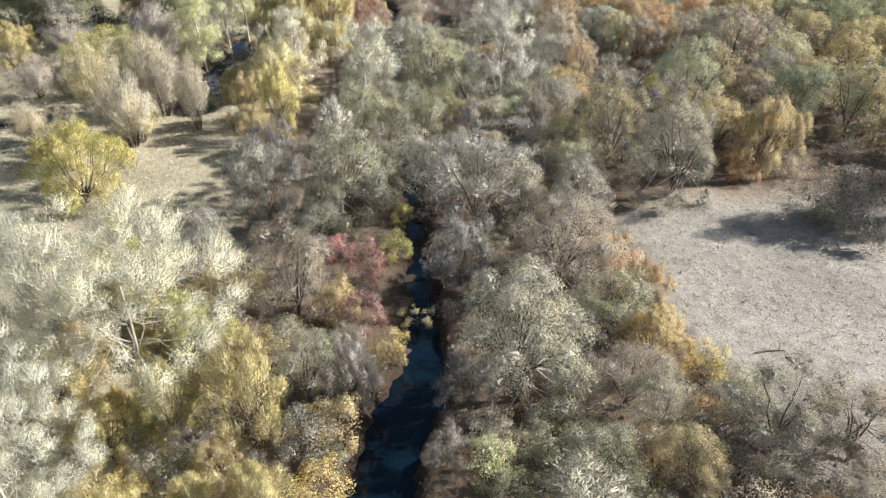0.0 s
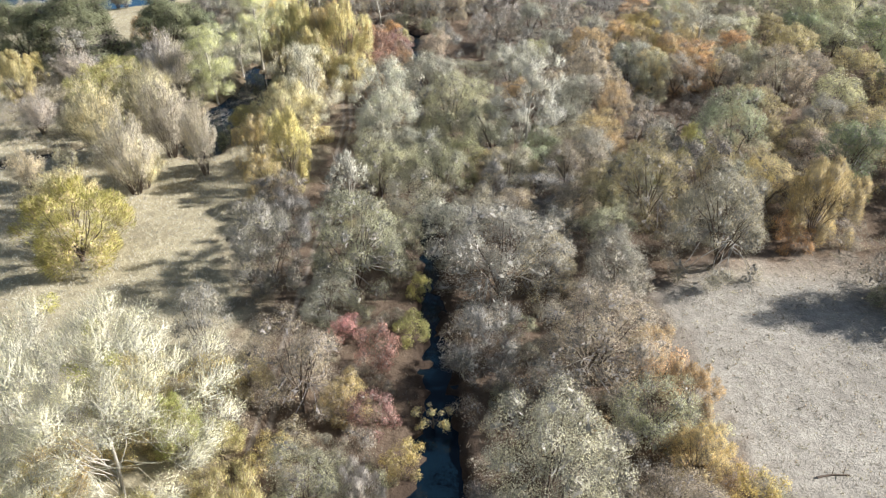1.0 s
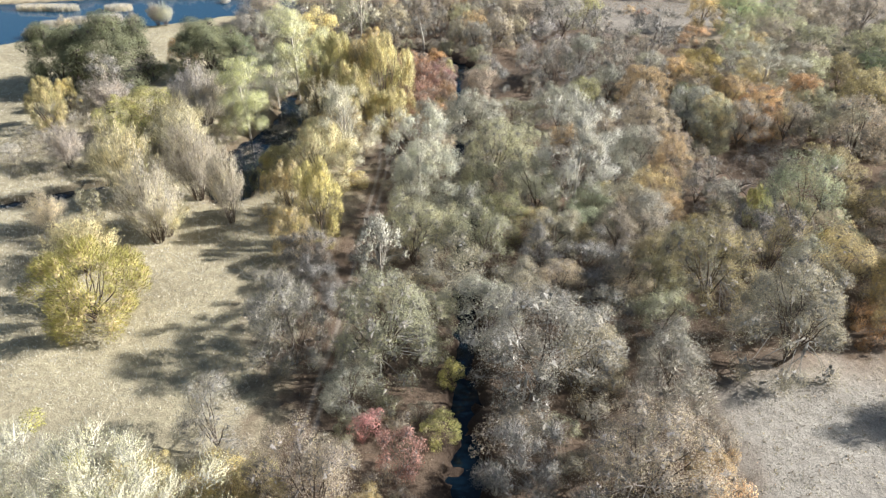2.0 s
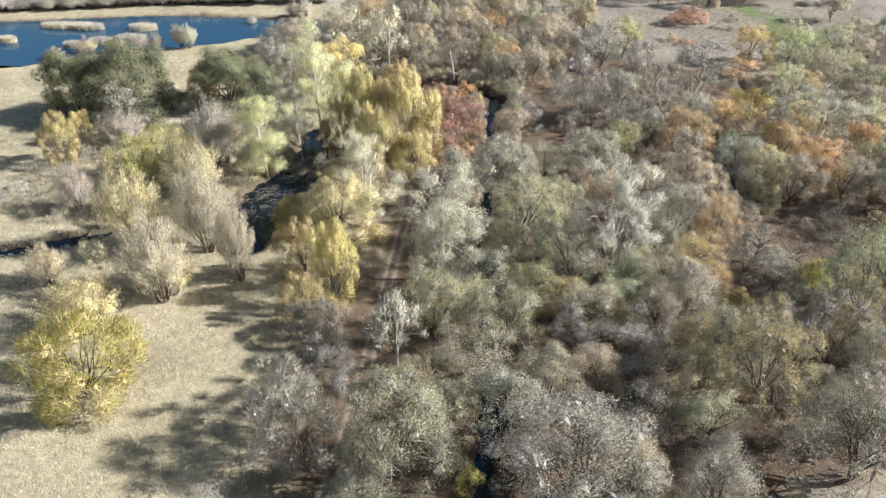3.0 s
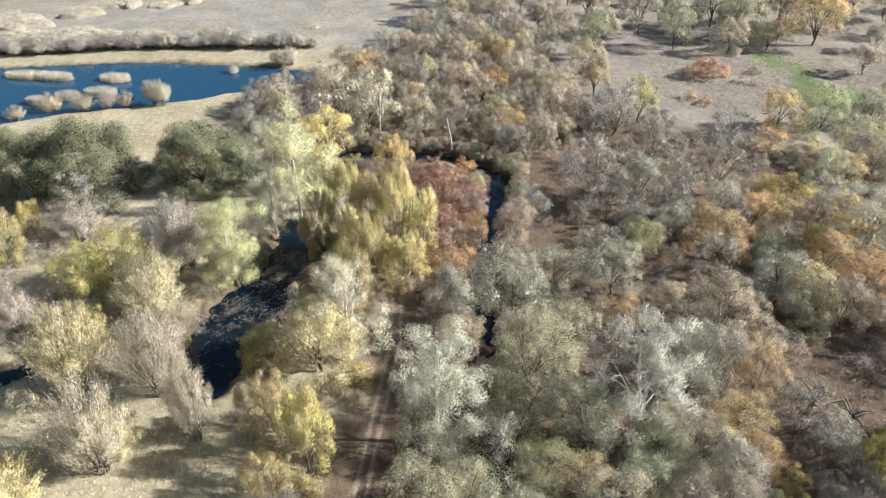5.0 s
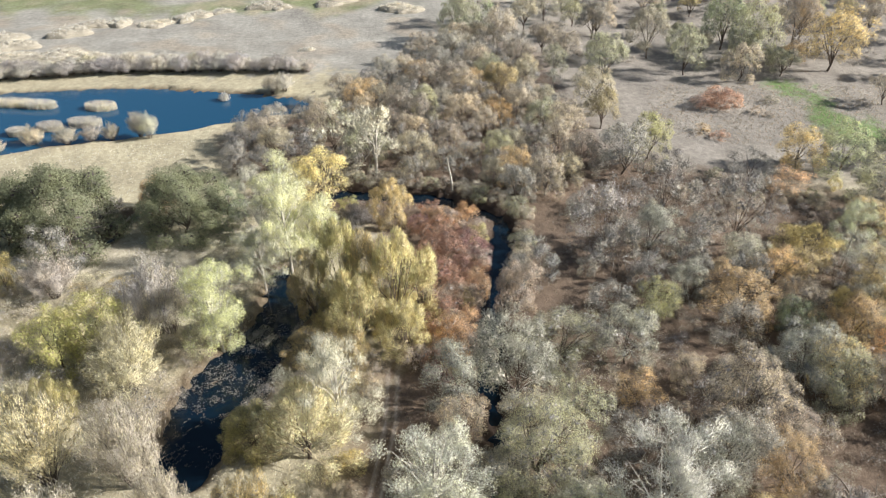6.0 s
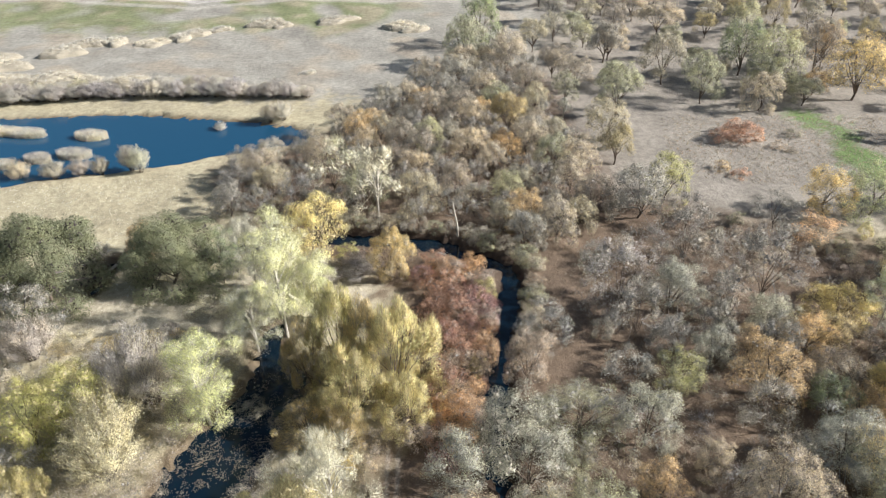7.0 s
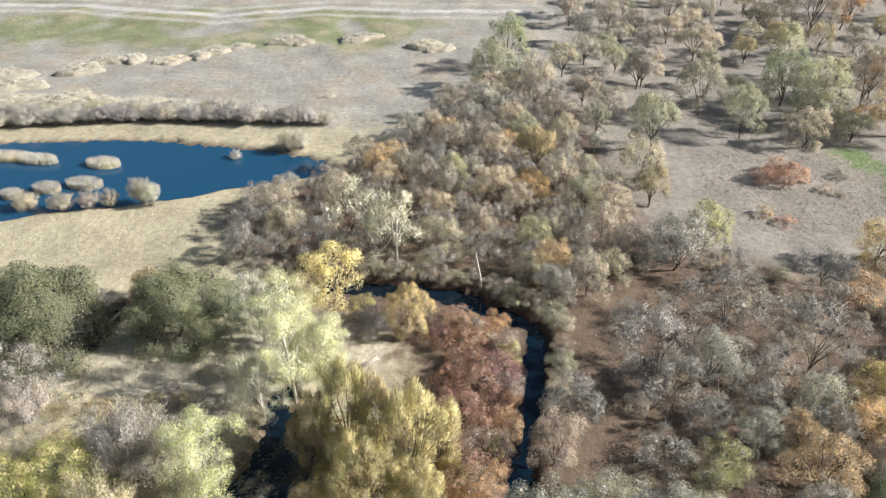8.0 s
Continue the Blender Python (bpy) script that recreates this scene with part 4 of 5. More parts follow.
plant("plume", "buff", -79.6, 185.3, 14.2, 7.3)
plant("shrub", "olive", -68.8, 192.0, 7.7, 3.8)
plant("plume", "mauvegrey", -101.6, 173.3, 11.7, 4.7)
plant("leafy", "yellowgreen", -63.0, 232.7, 17.7, 6.0)
plant("mid", "orangetan", 50.4, 206.6, 12.7, 5.5)
plant("mid", "goldtan", 44.1, 194.0, 13.3, 5.7)
plant("mid", "olivegold", 58.6, 201.2, 9.8, 7.1)
plant("mid", "rust", 67.9, 210.3, 11.7, 5.5)
plant("mid", "goldtan", 58.3, 217.7, 10.7, 5.2)
plant("mid", "orangetan", 46.2, 206.6, 9.2, 3.9)

plant("mid", "green", 11.7, 148.8, 7.0, 5.0)
plant("oak", "tan", 22.0, 148.0, 8.6, 5.5)
plant("shrub", "gold", 32.7, 153.8, 3.4, 2.6)
plant("shrub", "limegreen", 33.0, 145.0, 2.8, 2.6)
plant("shrub", "limegreen", 36.6, 146.2, 2.4, 2.0)
plant("oak", "orangetan", 28.6, 156.0, 7.4, 4.0)
plant("oak", "goldtan", 25.8, 161.0, 9.5, 4.6)
plant("willow", "limegreen", 48.0, 162.5, 5.2, 2.4)
plant("bare", "tangrey", 42.4, 149.3, 8.4, 4.5)
plant("oak", "olivegrey", 20.5, 171.3, 13.5, 5.6)
plant("shrub", "golden", -20.4, 212.0, 3.6, 2.2)
plant("shrub", "orange", -20.6, 201.5, 3.4, 2.4)
plant("shrub", "golden", -21.5, 192.5, 3.2, 2.4)
SPOTS.append((-30.4, 258.2, 5.5))      # a gap on the far bank for the snag

# ---- the rest of the woods ----
def in_poly(x, y, poly):
    odd = False
    for (ax, ay), (bx, by) in zip(poly, poly[1:] + poly[:1]):
        if (ay > y) != (by > y) and x < (bx - ax) * (y - ay) / (by - ay) + ax:
            odd = not odd
    return odd


def wood(poly, gap, choices, seed, tries=900, keep=(), shy=1.5):
    """Scatters plants in a polygon, each clear of those that stand there already. choices: style, tones, height, radius."""
    r = random.Random(seed)
    xs, ys = [p[0] for p in poly], [p[1] for p in poly]
    for _ in range(tries):
        x, y = r.uniform(min(xs), max(xs)), r.uniform(min(ys), max(ys))
        style, tones, (h0, h1), (r0, r1) = r.choice(choices)
        tone, k = r.choice(tones), r.random()
        h, rad = h0 + (h1 - h0) * k, (r0 + (r1 - r0) * k) * r.uniform(0.85, 1.15)
        if not in_poly(x, y, poly) or any(in_poly(x, y, q) for q in keep):
            continue
        if any((x - a) ** 2 + (y - b) ** 2 < (gap * (rad + c)) ** 2 for a, b, c in SPOTS):
            continue
        px, py = np.array([x]), np.array([y])
        if min(off_line(px, py, CREEK)[0], off_line(px, py, SLOUGH)[0], off_line(px, py, CULVERT)[0]) < shy or off_line(px, py, TRACK)[0] < 2.5:
            continue
        plant(style, tone, x, y, h, rad)


UNDER = [("shrub", ("brown", "mauve", "tan", "mauvebrown", "grey"), (2.4, 4.4), (2.0, 3.2)), ("shrub", ("olive", "rustgrey", "tangrey"), (2, 3.8), (1.8, 3.0))]
MIXED = [("mid", ("tan", "olive", "tangrey", "goldolive", "olivegrey", "goldtan", "greygreen", "yellowolive"), (9.5, 15), (5.2, 8)), ("midbare", ("olivegrey", "tangrey", "tan", "brown"), (8, 12), (4.2, 6))]
GLADE = [(-8, 205), (6, 205), (8, 238), (-8, 238)]
# both banks of the creek
EAST = [(-1, 48), (34, 48), (33, 66), (29, 84), (26, 112), (36, 122), (64, 126), (64, 190), (-6, 195), (-3, 120)]
wood([(-20, 118), (4, 118), (2, 200), (-22, 192)], 0.64, [("mid", ("olive", "olivegrey", "tangrey", "greygreen"), (9, 14), (5, 7))], 2, 300, shy=0.3)
HOLLOW = [(37, 166), (62, 163), (68, 184), (48, 190), (39, 181)]
wood(EAST, 0.74, MIXED, 4, 600, keep=(HOLLOW,))
wood([(-30, 50), (-17, 50), (-11, 75), (-11, 120), (-14, 170), (-26, 170)], 0.62, UNDER, 3, 300)
wood([(0, 128), (34, 128), (58, 138), (56, 160), (36, 165), (0, 166)], 0.5, [("mid", ("tan", "olive", "tangrey", "olivegrey", "goldolive"), (6, 10), (4, 5.6))], 17, 240)
BRUSH = [("brush", ("mauve", "mauvegrey", "tangrey", "rustgrey", "tan", "brown", "olivegrey"), (1.8, 3.6), (2.4, 4.2))]
wood(EAST, 0.56, UNDER, 14, 160, keep=(HOLLOW,))
wood(EAST, 0.46, BRUSH, 44, 420)
wood([(28, 185), (66, 185), (66, 250), (28, 250)], 0.62, [("mid", ("goldtan", "orangetan", "olivegold", "tan", "olive"), (9, 13), (5, 7))], 33, 60)
wood([(-12, 175), (60, 180), (64, 236), (-8, 236)], 0.72, MIXED, 5, 600, keep=(GLADE,))
SHADE = [(60, 122), (66, 112), (92, 106), (92, 141), (74, 138), (60, 131)]
wood([(72, 120), (92, 120), (92, 140), (66, 140)], 0.62, [("mid", ("olivegreen", "goldolive", "brown"), (15, 19), (6, 8))], 6, 160, keep=(SHADE,))
wood([(64, 138), (92, 138), (90, 170), (64, 170)], 0.62, [("mid", ("olivegreen", "goldolive", "brown", "rustgrey"), (8, 11), (5, 6.5))], 18, 200)
wood([(93, 108), (106, 108), (106, 146), (93, 146)], 0.6, [("mid", ("brown", "olive", "tan"), (16, 21), (6, 8.5))], 7, 160)
wood(SHADE, 0.5, BRUSH, 52, 40)
# Eastern wood: its shade is put into darker leaf tones.
wood([(60, 170), (80, 128), (128, 150), (150, 258), (66, 262), (60, 236)], 0.7, [("far", ("olivegreen", "goldolive", "brown", "olive"), (11, 15), (6, 8.4))], 16, 420)
wood([(-6, 180), (60, 180), (64, 262), (0, 262)], 0.5, BRUSH, 45, 260, keep=([(-8, 205), (4, 205), (6, 232), (-8, 232)],))
wood([(-1, 46), (46, 46), (38, 62), (30, 84), (6, 88)], 0.42, [("shrub", ("tan", "tangrey", "orangetan", "olive"), (2.6, 5), (2.4, 3.6))], 15, 200)
# the wood beyond the bend
FAR_WOOD = [(-90, 260), (-99, 276), (-88, 290), (-76, 301), (-68, 326), (-50, 360), (-40, 382), (-22, 380), (-16, 345), (-4, 300), (2, 254), (-12, 252), (-30, 259), (-60, 261)]
wood(FAR_WOOD, 0.60, [("far", ("tan", "tangrey", "orangetan", "brown", "tan", "olive", "grey", "tan"), (9, 13), (4.4, 6.4)),
                      ("farbare", ("grey", "tangrey", "mauvegrey"), (8, 11), (4, 5.6))], 8, 1500)
wood([(8, 236), (70, 240), (70, 275), (8, 275)], 0.74, MIXED + UNDER, 9, 300)
wood([(66, 262), (130, 262), (120, 300), (84, 300)], 0.8, [("far", ("brown", "olive", "tan"), (10, 13), (5, 6.5))], 19, 100)
# far pasture oaks
CLEARING = [(16, 300), (12, 318), (20, 338), (48, 342), (92, 346), (92, 296), (44, 292)]
wood([(2, 300), (75, 300), (118, 352), (150, 440), (-20, 440), (-8, 352)], 0.95, [("park", ("tan", "olive", "brown", "tangrey", "olivegrey", "goldolive"), (9, 13), (4.6, 6.6))], 50, 260, keep=(CLEARING,))
wood([(-8, 340), (92, 346), (120, 400), (-14, 400)], 0.5, BRUSH, 51, 60)
wood([(-14, 352), (120, 352), (190, 560), (-30, 560), (-30, 430)], 0.95, [("park", ("tan", "olive", "brown", "tangrey", "rustgrey", "goldolive"), (11, 15), (5.5, 8))], 10, 320)
# the red-brown thicket along the bank
wood([(-30, 192), (-20, 189), (-19, 204), (-18.6, 222), (-20.5, 238), (-25, 244), (-35, 247), (-37, 240), (-31, 230), (-33, 214), (-28, 204)], 0.42, [("shrub", ("redbrown", "maroon", "redbrown", "redbrown", "rustgrey", "rust"), (2.4, 5.4), (2.2, 4.0))], 48, 500, shy=0.2)
# willows on the west bank
wood([(-122, 168), (-74, 170), (-76, 205), (-122, 210)], 0.45, BRUSH + [("brush", ("buff", "straw", "mauve"), (2, 3.6), (2.6, 4))], 46, 160)
wood([(-82, 172), (-66, 172), (-64, 214), (-82, 214)], 0.4, BRUSH, 47, 140, shy=0.2)
wood([(-54, 170), (-46, 170), (-48, 196), (-54, 200)], 0.4, BRUSH, 49, 60, shy=0.2)
wood([(-62, 40), (-17, 42), (-12, 60), (-14, 84), (-34, 92), (-60, 80)], 0.5, [("shrub", ("olive", "gold", "mauvegrey", "tan", "yellow"), (2.6, 5), (2.4, 3.6)), ("willow", ("yellow", "yellowgreen", "olivegold"), (6, 10), (3.4, 4.6))], 13, 400)
wood([(-122, 170), (-72, 172), (-76, 205), (-122, 208)], 0.60, [("plume", ("mauve", "buff", "mauvegrey", "yellowgreen"), (6, 10), (3.6, 5.4)), ("shrub", ("mauvegrey", "tan", "buff"), (2, 4), (2.4, 3.6)), ("shrub", ("mauvegrey", "straw", "tangrey"), (1.6, 3), (2, 3.4))], 11, 700)
wood([(-118, 196), (-74, 200), (-78, 216), (-112, 208)], 0.5, [("shrub", ("mauvegrey", "buff", "straw", "olivegold"), (1.6, 3.4), (2, 3.6))], 31, 300)
wood([(-55, 168), (-33, 168), (-36, 196), (-48, 214), (-49, 196)], 0.55, [("willow", ("olivegold", "yellowgreen", "buff"), (6, 10), (3.6, 5)), ("shrub", ("tan", "gold"), (3, 4), (2, 3))], 12, 300, shy=0.4)

# ---- round the pond ----
def thicket(path, step, tones, h, r, seed, style="plume", sub=""):
    """A row of bushes along a line."""
    q = random.Random(seed)
    for (ax, ay), (bx, by) in zip(path, path[1:]):
        n = max(1, round(math.hypot(bx - ax, by - ay) / step))
        for i in range(n):
            k = (i + q.uniform(0.2, 0.8)) / n
            s = q.uniform(0.75, 1.2)
            plant(style, q.choice(tones), ax + (bx - ax) * k, ay + (by - ay) * k + q.uniform(-1.5, 1.5), h * s, r * s, sub)


thicket([(-262, 316), (-203, 325), (-176, 332), (-148, 338), (-118, 339), (-92, 342)], 2.4, ("greymauve", "mauvegrey", "straw", "straw"), 5.6, 4.6, 21, sub=" beyond the pond")
thicket([(-240, 324), (-203, 330), (-176, 336.5), (-148, 342), (-118, 343)], 4.0, ("greymauve", "straw", "buff"), 5.0, 4.6, 24, sub=" beyond the pond")
thicket([(-85, 257.5), (-60, 260.5), (-45, 261.5), (-30, 259.5), (-20, 254.5), (-11, 247), (-11, 235), (-11, 222)], 3.6, ("brown", "mauve", "tangrey", "olive"), 3.6, 2.8, 23, "shrub")


def bramble_mound(x, y, rx, ry, h, seed):
    """A lumpy dome of matted dry growth with loose stalks over it."""
    r = np.random.default_rng(seed)
    a, k = np.meshgrid(np.arange(28) * 6.2832 / 28, np.linspace(0, 1, 11))
    lump = 1 + 0.16 * np.sin(3 * a + r.uniform(0, 6)) + 0.12 * np.sin(5 * a + r.uniform(0, 6))
    px, py = rx * lump * k * np.cos(a), ry * lump * k * np.sin(a)
    top = 1 + 0.22 * np.sin(px * 1.1 + r.uniform(0, 6)) * np.cos(py * 1.3 + r.uniform(0, 6)) + 0.12 * np.sin(px * 2.7) * np.sin(py * 2.3)
    pz = h * np.maximum(1 - k ** 4, 0) ** 0.6 * top - 0.35
    body = Parts()
    n = 28
    body.add(np.stack([px, py, pz], -1), [(i * n + j, i * n + (j + 1) % n, (i + 1) * n + (j + 1) % n, (i + 1) * n + j) for i in range(10) for j in range(n)])
    root = new("bramble_mound")
    ob = new("mound", body.mesh("mound", BRAMBLE, True))
    ob.parent = root
    stalks = Parts()
    q = r.integers(0, px.size, 900)
    c = np.stack([px.ravel()[q], py.ravel()[q], pz.ravel()[q]], 1) + r.normal(size=(900, 3)) * np.array([0.4, 0.4, 0.05])
    slivers(stalks, r, c, np.array([0, 0, 0.8]) + r.normal(size=c.shape) * 0.7, 1.0, 0.06)
    ob = tagged(new("stalk", stalks.mesh("stalk", LEAF["straw"])), kind="stuff")
    ob.parent = root
    root.matrix_basis = Matrix.Translation((x, y, ground_at(x, y))) @ Matrix.Rotation(radians(15 + 9 * (seed % 3)), 4, "Z")
    return tagged(root, "low pale mound of matted dry bramble on open pasture", "bramble", "bramble mounds")


for i, (x, y, rx, ry, h) in enumerate(((-236, 368, 9, 6, 3), (-223, 358, 9, 5, 3), (-209, 378, 7, 6, 3), (-204, 390, 6, 4, 2.4), (-194, 391.5, 4.6, 4, 2.6), (-178, 393, 7, 4, 2),
                                      (-168, 400, 4, 4, 2.4), (-164, 406, 4.6, 3.4, 2.4), (-156, 413, 4.6, 2.4, 1.6), (-137, 422, 7.4, 4.6, 3), (-131, 421, 4, 3, 2), (-108, 429.5, 8, 4, 2.2),
                                      (-77, 423, 6, 4.6, 2.6), (-71, 421, 5, 4, 2.2), (-101, 364, 3, 1.6, 0.8), (-226, 337, 10, 4.6, 2.6), (-212, 342, 9, 5, 3), (-196, 346, 10, 5, 3.2),
                                      (-183, 346, 8, 4, 2.4), (-168, 347, 9, 4, 2.2), (-154, 347, 7, 3.6, 2))):
    bramble_mound(x, y, rx * 1.25, ry * 1.25, h * 0.85, 60 + i)
thicket([(-240, 330), (-205, 337), (-180, 341), (-148, 343), (-118, 343)], 7.0, ("straw", "mauve", "buff"), 2.6, 4.0, 22, sub=" beyond the pond")


def reed_bed(x, y, rx, ry, h, n, seed):
    """A stand of dry reeds rising from shallow water."""
    r = np.random.default_rng(seed)
    parts = Parts()
    a, k = r.uniform(0, 6.28, n), np.sqrt(r.uniform(0, 1, n))
    c = np.stack([k * np.cos(a) * rx, k * np.sin(a) * ry, np.full(n, -0.3)], 1)
    d = np.array([0, 0, 1.0]) + r.normal(size=(n, 3)) * 0.13
    slivers(parts, r, c, d, h * (1.15 - 0.5 * k.mean()), 0.07, d * np.array([4, 4, 0.5]))
    leaves(parts, r, c + np.array([0, 0, h * 0.85]) + r.normal(size=c.shape) * 0.22, 0.10, d, 1.4)
    ob = new("reed_bed", parts.mesh("reed_bed", LEAF["straw"]))
    ob.matrix_basis = Matrix.Translation((x, y, -0.8))
    return tagged(ob, "island of dry straw-coloured reeds in the pond", "reeds", "reed beds in the pond")


for i, (x, y, rx, ry) in enumerate(((-186, 304, 9, 2.6), (-176, 303.5, 7, 2.6), (-153.5, 304, 5.4, 2.8), (-161, 287, 4, 2.5), (-151.5, 291, 5.6, 2.8), (-169, 282, 3, 2), (-197, 286, 3.5, 2))):
    reed_bed(x, y, rx, ry, 2.4, 3600, 40 + i)
for tone, x, y, h, r in (("mauve", -160, 276.5, 7.5, 3.8), ("mauve", -149, 277, 6.2, 4), ("mauvegrey", -142, 279, 6, 3.6), ("mauve", -136.5, 280.5, 6.4, 3), ("mauve", -128.5, 283, 9, 3.6),
                         ("tanpale", -125, 282, 8.6, 3.4), ("straw", -115, 314.6, 4.4, 2.2), ("mauve", -100, 320.5, 7, 3.6), ("straw", -96, 322, 7, 3.6), ("mauve", -168, 270, 5.4, 3.6)):
    plant("plume", tone, x, y, h, r * 1.1, " by the pond")

# ---- single things ----
def part(name, parts, material, parent, label=""):
    ob = new(name, parts.mesh(name, material, True))
    ob.parent = parent
    return tagged(ob, label) if label else ob


def snag(x, y, h):
    root = new("dead_snag")
    r = np.random.default_rng(5)
    k = np.linspace(0, 1, 9)
    stem = np.stack([np.sin(k * 5) * 0.18 - 0.9 * k, np.cos(k * 4) * 0.12 - 0.12, k * h - 0.3], 1)
    p = Parts()
    tube(p, stem, 0.34 * (1 - 0.6 * k), 8)
    part("trunk", p, BARK["white"], root)
    for z, d, n in ((5, (-2.6, -0.3, 0.4), 0.16), (5, (-1.5, 0.4, 1.4), 0.1), (6, (1.1, 0.2, 0.8), 0.09), (4, (1.4, -0.6, 0.7), 0.1)):
        p = Parts()
        q = np.linspace(0, 1, 5)[:, None]
        tube(p, stem[z] + q * np.array(d) + np.sin(q * 3) * np.array([0, 0, -0.3]), n * (1 - 0.7 * q[:, 0]), 5)
        part("limb", p, BARK["white"], root)
    root.matrix_basis = Matrix.Translation((x, y, ground_at(x, y)))
    return tagged(root, "bleached dead standing trunk with broken limbs beside the creek", "dead tree")


def fallen_log(x, y, length, turn, thick, tone, label):
    root = new("fallen_log")
    k = np.linspace(0, 1, 7)
    p = Parts()
    tube(p, np.stack([(k - 0.5) * length, 0.04 * length * np.sin(k * 4), thick * 0.7 + 0 * k], 1), thick * (1 - 0.5 * k), 7)
    part("trunk", p, BARK[tone], root)
    for a, d in ((0.45, (0.18, 0.22, 0.12)), (0.65, (0.16, -0.2, 0.18)), (0.8, (0.12, 0.14, 0.2))):
        p = Parts()
        q = np.linspace(0, 1, 4)[:, None]
        tube(p, np.array([(a - 0.5) * length, 0, thick * 0.8]) + q * np.array(d) * length, thick * 0.4 * (1 - 0.7 * q[:, 0]), 5)
        part("limb", p, BARK[tone], root)
    root.matrix_basis = Matrix.Translation((x, y, ground_at(x, y))) @ Matrix.Rotation(radians(turn), 4, "Z")
    return tagged(root, label, "log")


def box(parts, x0, y0, z0, x1, y1, z1):
    v = [(x, y, z) for z in (z0, z1) for x, y in ((x0, y0), (x1, y0), (x1, y1), (x0, y1))]
    parts.add(v, [])
    n = parts.n - 8
    parts.f.extend([[n + i for i in q] for q in ((3, 2, 1, 0), (4, 5, 6, 7), (0, 1, 5, 4), (1, 2, 6, 5), (2, 3, 7, 6), (3, 0, 4, 7))])


def plank_walk(name, x, y, z, length, width, turn, label):
    """Boards side by side on two bearers with short posts."""
    root = new(name)
    for i in range(4):
        p = Parts()
        w = width / 4
        box(p, -length / 2, -width / 2 + i * w + 0.02, 0.30 + 0.01 * (i % 2), length / 2 - 0.1 * (i % 3), -width / 2 + (i + 1) * w - 0.02, 0.36 + 0.01 * (i % 2))
        part("board", p, WOOD, root)
    for s in (-0.4, 0.4):
        p = Parts()
        box(p, s * length - 0.08, -width / 2, 0.16, s * length + 0.08, width / 2, 0.298)
        part("bearer", p, WOOD, root)
        for e in (-1, 1):
            p = Parts()
            box(p, s * length - 0.06, e * width * 0.42 - 0.06, -0.8, s * length + 0.06, e * width * 0.42 + 0.06, 0.158)
            part("post", p, WOOD, root)
    root.matrix_basis = Matrix.Translation((x, y, z)) @ Matrix.Rotation(radians(turn), 4, "Z")
    return tagged(root, label, "footbridge")


snag(-30.3, 258.8, 9.8)


def broken_tree(x, y, h, seed):
    """A storm-broken trunk with split stubs and hanging limbs."""
    root = new("broken_tree")
    r = np.random.default_rng(seed)
    k = np.linspace(0, 1, 6)[:, None]
    p = Parts()
    tube(p, k * np.array([0.5, 0.2, h * 0.62]) - np.array([0, 0, 0.3]), 0.5 - 0.18 * k[:, 0], 8)
    part("trunk", p, BARK["grey"], root)
    for i in range(9):
        a = i * 0.74 + r.uniform(-0.3, 0.3)
        d = np.array([math.cos(a), math.sin(a), r.uniform(-0.5, 0.9)]) * r.uniform(2.0, 4.6)
        p = Parts()
        tube(p, np.array([0.4, 0.15, h * r.uniform(0.3, 0.58)]) + k * d + np.sin(k * 3.1) * np.array([0, 0, 0.6]), 0.2 * (1 - 0.8 * k[:, 0]), 5)
        part("limb", p, BARK["grey"], root)
    for s in (-0.3, 0.3):
        p = Parts()
        tube(p, np.array([0.5 + s, 0.2, h * 0.5]) + k * np.array([s, 0.1, h * 0.4]), 0.24 * (1 - 0.85 * k[:, 0]), 5)
        part("split_stub", p, BARK["white"], root)
    root.matrix_basis = Matrix.Translation((x, y, ground_at(x, y)))
    return tagged(root, "storm-broken grey trunk with split stubs in a shady hollow", "dead tree")


broken_tree(38.6, 168.5, 7.0, 3)
broken_tree(44.0, 166.5, 5.4, 4)
fallen_log(42, 171, 9, 30, 0.3, "grey", "grey fallen tree lying in the shady hollow")
fallen_log(-27.2, 250.4, 9.5, -54, 0.36, "white", "bleached fallen log lying across the creek bank")
fallen_log(-32.6, 251.4, 4, -24, 0.18, "white", "bleached fallen branch in the creek")
fallen_log(42, 74.5, 4, 8, 0.16, "brown", "dark fallen branch lying on the fallow field")
fallen_log(27.5, 80.5, 3, 60, 0.14, "brown", "dark fallen branch lying on the fallow field")
plank_walk("footbridge", -48.6, 229.5, ground_at(-48.6, 229.5), 4.6, 1.1, 48, "weathered wooden plank platform on dry grass")
plank_walk("footbridge", -108.4, 233.5, -0.3, 8, 0.9, 82, "pale wooden plank walk over the dark culvert water")

# ---- ground cover ----
def tufts(name, poly, n, h, width, tone, seed, label, lean=0.35, bunch=5):
    """Tufts of grass over a polygon, one mesh."""
    r = np.random.default_rng(seed)
    pl = np.array(poly)
    xy = r.uniform(pl.min(0), pl.max(0), (n * 3, 2))
    xy = xy[inside(xy[:, 0], xy[:, 1], poly, 6) > r.uniform(0, 1, len(xy))][:n]
    xy = np.repeat(xy, bunch, 0) + r.normal(size=(len(xy) * bunch, 2)) * 0.22
    wet = np.minimum(off_line(xy[:, 0], xy[:, 1], CREEK), off_line(xy[:, 0], xy[:, 1], SLOUGH)) < 0.6
    xy = xy[~wet]
    c = np.c_[xy, lie(xy[:, 0], xy[:, 1]) - 0.03]
    d = np.array([0, 0, 1.0]) + r.normal(size=c.shape) * lean
    p = Parts()
    slivers(p, r, c, d, h, width)
    return tagged(new(name, p.mesh(name, LEAF[tone])), label, "grass", kind="stuff")


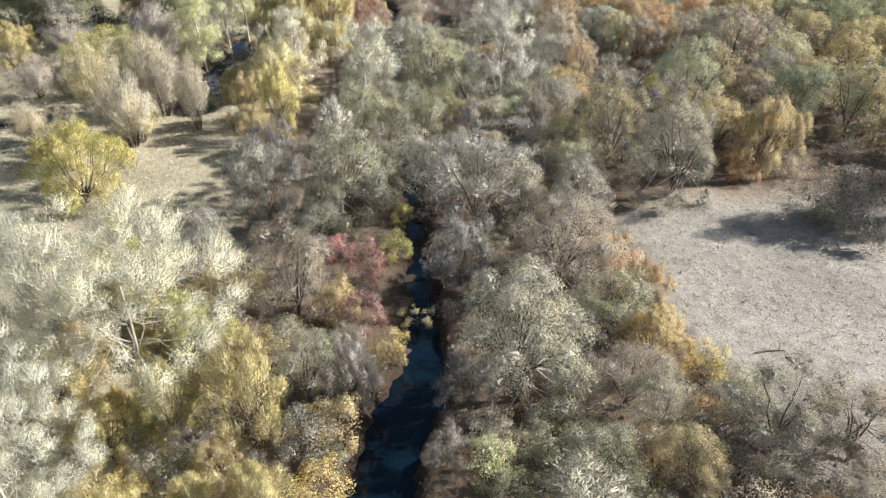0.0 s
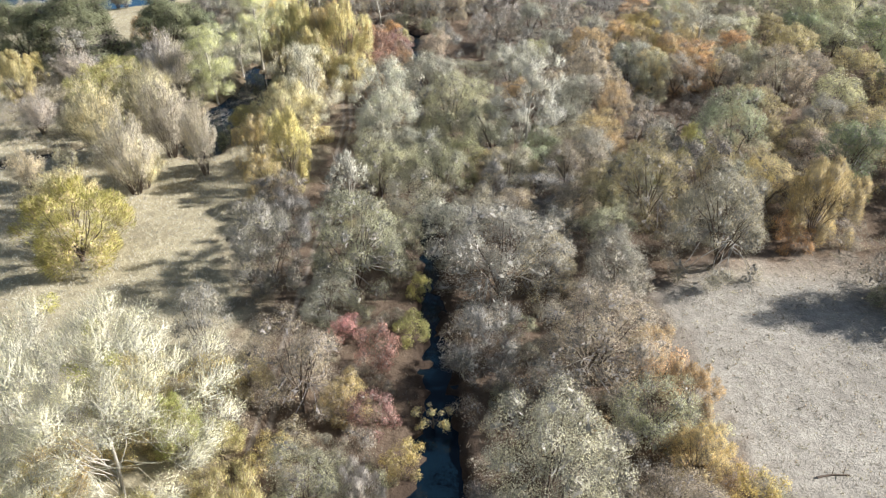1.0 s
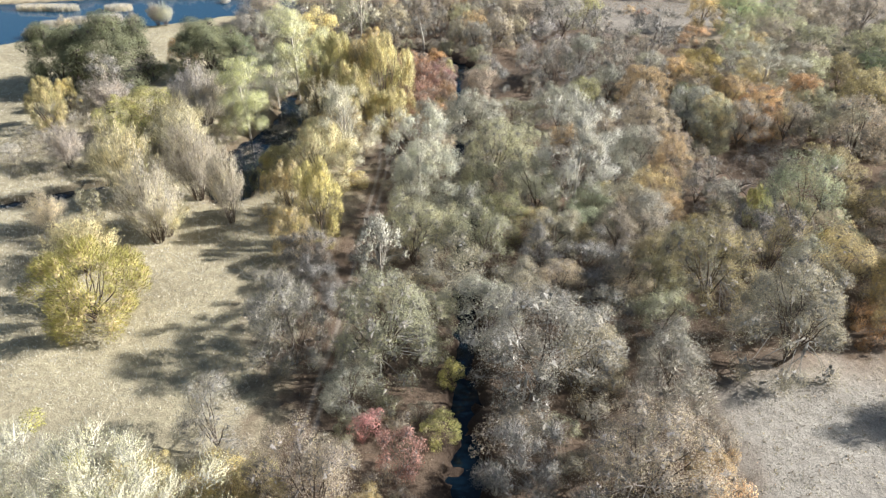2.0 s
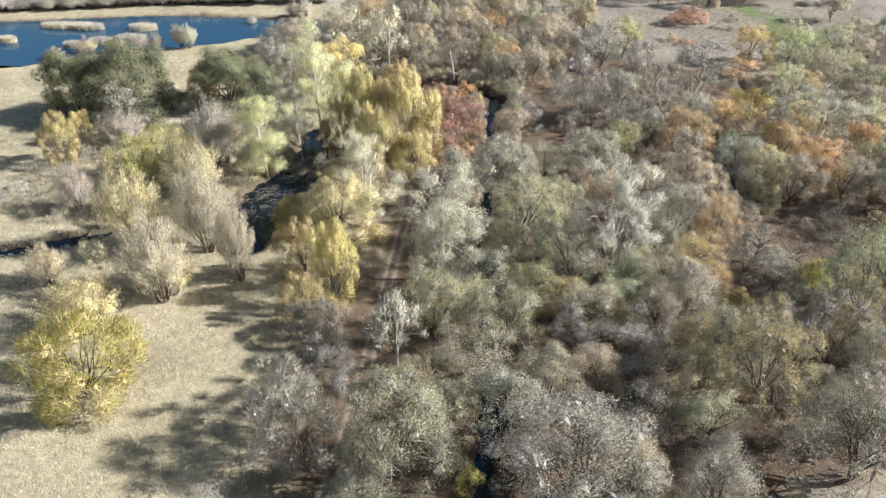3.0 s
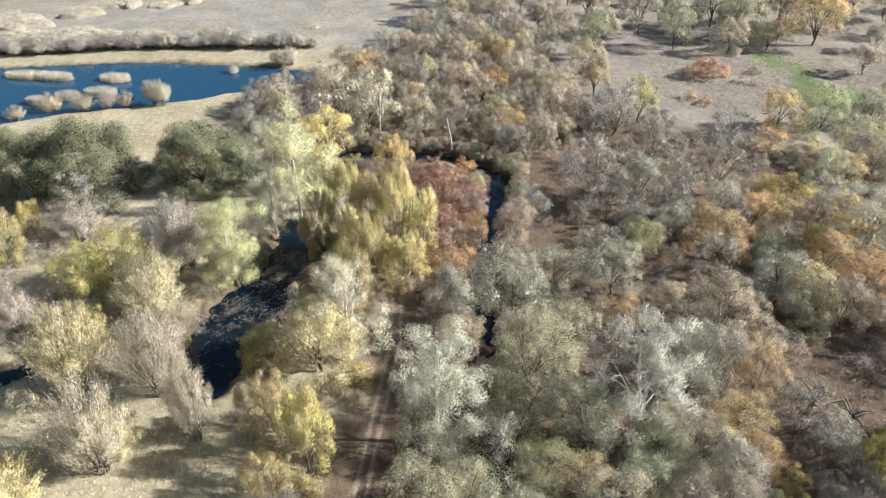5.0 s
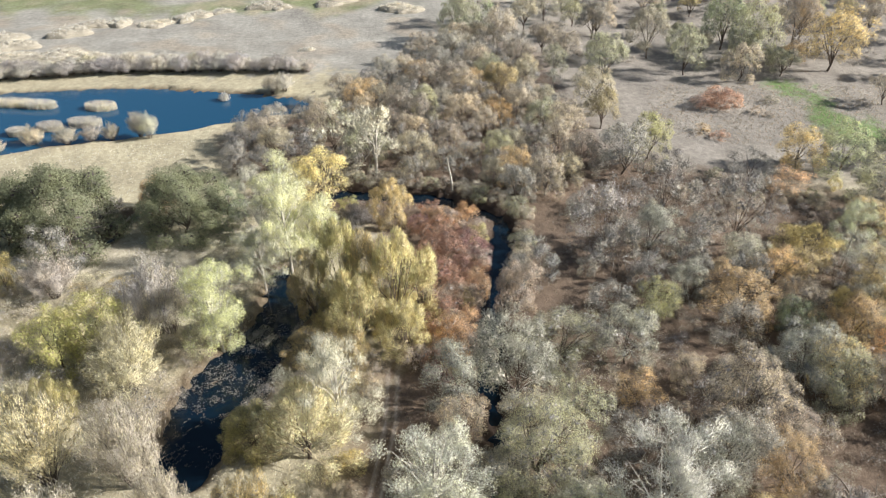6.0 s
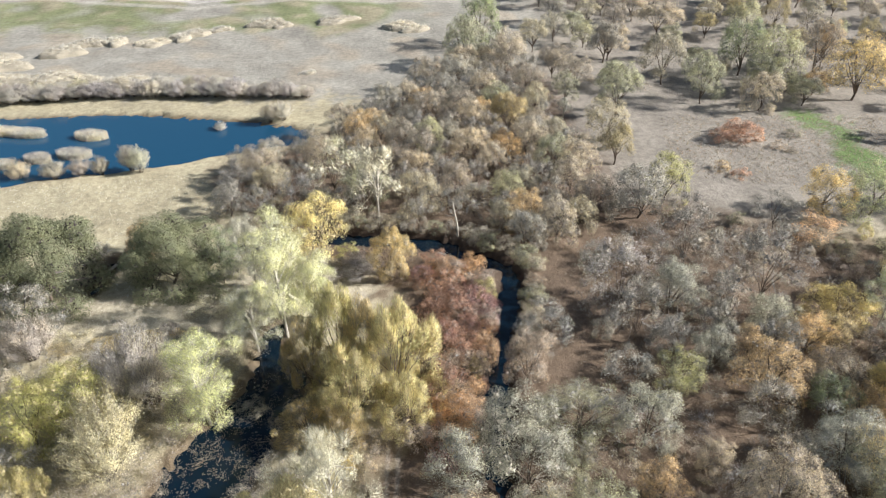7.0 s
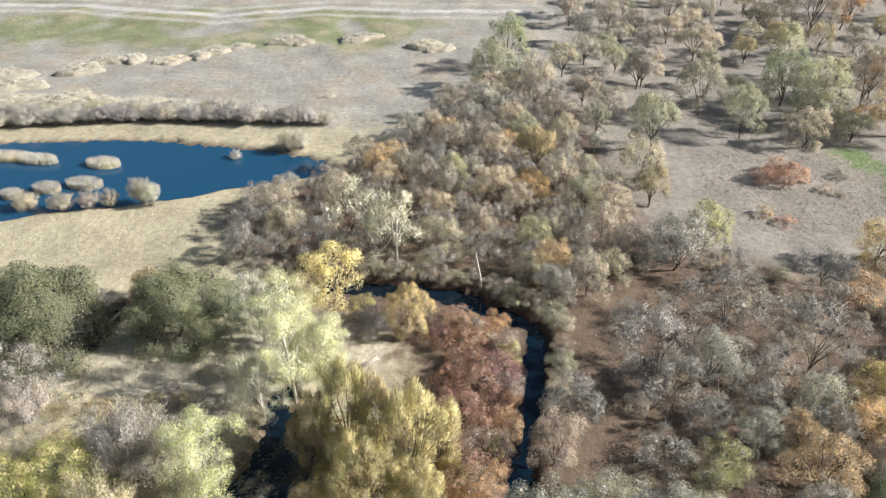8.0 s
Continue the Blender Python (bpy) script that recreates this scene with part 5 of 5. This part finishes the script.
tufts("grass", [(-130, 100), (-36, 100), (-40, 165), (-60, 168), (-130, 200)], 11000, 0.45, 0.036, "straw", 51, "tall dry straw-coloured meadow grass")
tufts("grass", FIELD, 4500, 0.24, 0.08, "tangrey", 52, "short dry tufts on the fallow field", 0.8, 4)
tufts("grass", [(-160, 200), (-60, 208), (-48, 240), (-100, 282), (-175, 268)], 3500, 0.4, 0.036, "straw", 53, "dry straw-coloured grass by the pond")
tufts("grass", WOODS, 16000, 0.45, 0.09, "brown", 54, "dead weeds and fallen twigs on the wood floor", 0.9, 3)


tufts("grass", [(24, 300), (48, 294), (104, 300), (112, 345), (50, 340), (26, 336)], 5000, 0.4, 0.10, "brown", 55, "trodden clumps of dead grass on the grazed clearing", 0.9, 4)


def flotsam(n, seed):
    """Dead twigs and leaves afloat on the slough, one mesh."""
    r = np.random.default_rng(seed)
    xy = np.c_[r.uniform(-70, -50, n * 4), r.uniform(166, 208, n * 4)]
    patch = ripple(xy[:, 0], xy[:, 1], 3, 12) + 0.9 * np.exp(-((xy[:, 1] - 187) / 6) ** 2)
    xy = xy[(off_line(xy[:, 0], xy[:, 1], SLOUGH) < 0.5) & (patch > r.uniform(-0.2, 1.6, n * 4))][:n]
    c = np.c_[xy, np.full(len(xy), -1.30)]
    p = Parts()
    flat = r.normal(size=c.shape) * np.array([1, 1, 0.12])
    slivers(p, r, c, flat, 0.45, 0.04)
    leaves(p, r, c[::2] + np.array([0.3, 0.2, 0]), 0.11, np.tile([0, 0, 1.0], (len(c[::2]), 1)), 1.2, 6.0)
    return tagged(new("flotsam", p.mesh("flotsam", LEAF["brown"])), "dead leaves and twigs floating on the slough", "debris", kind="stuff")


flotsam(2400, 61)


# ---- mistletoe in the great cottonwood ----
def mistletoe(tree, x, y, z, r, seed):
    q = np.random.default_rng(seed)
    p = Parts()
    d = unit(q.normal(size=(420, 3)))
    leaves(p, q, d * (r * q.uniform(0.3, 1, 420) ** 0.5)[:, None], 0.11, d)
    ob = new("mistletoe", p.mesh("mistletoe", LEAF["limegreen"]))
    ob.parent = tree
    bpy.context.view_layer.update()
    ob.matrix_basis = tree.matrix_world.inverted() @ Matrix.Translation((x, y, z))
    return tagged(ob, "ball of green mistletoe", kind="stuff")


for i, (x, y, z, r) in enumerate(((-46.2, 77.5, 23.5, 1.3), (-39.5, 68.1, 22, 1.4), (-36.4, 69.9, 22.5, 1.1), (-39.2, 72.6, 24, 1.1))):
    mistletoe(GREAT, x, y, z, r, 90 + i)
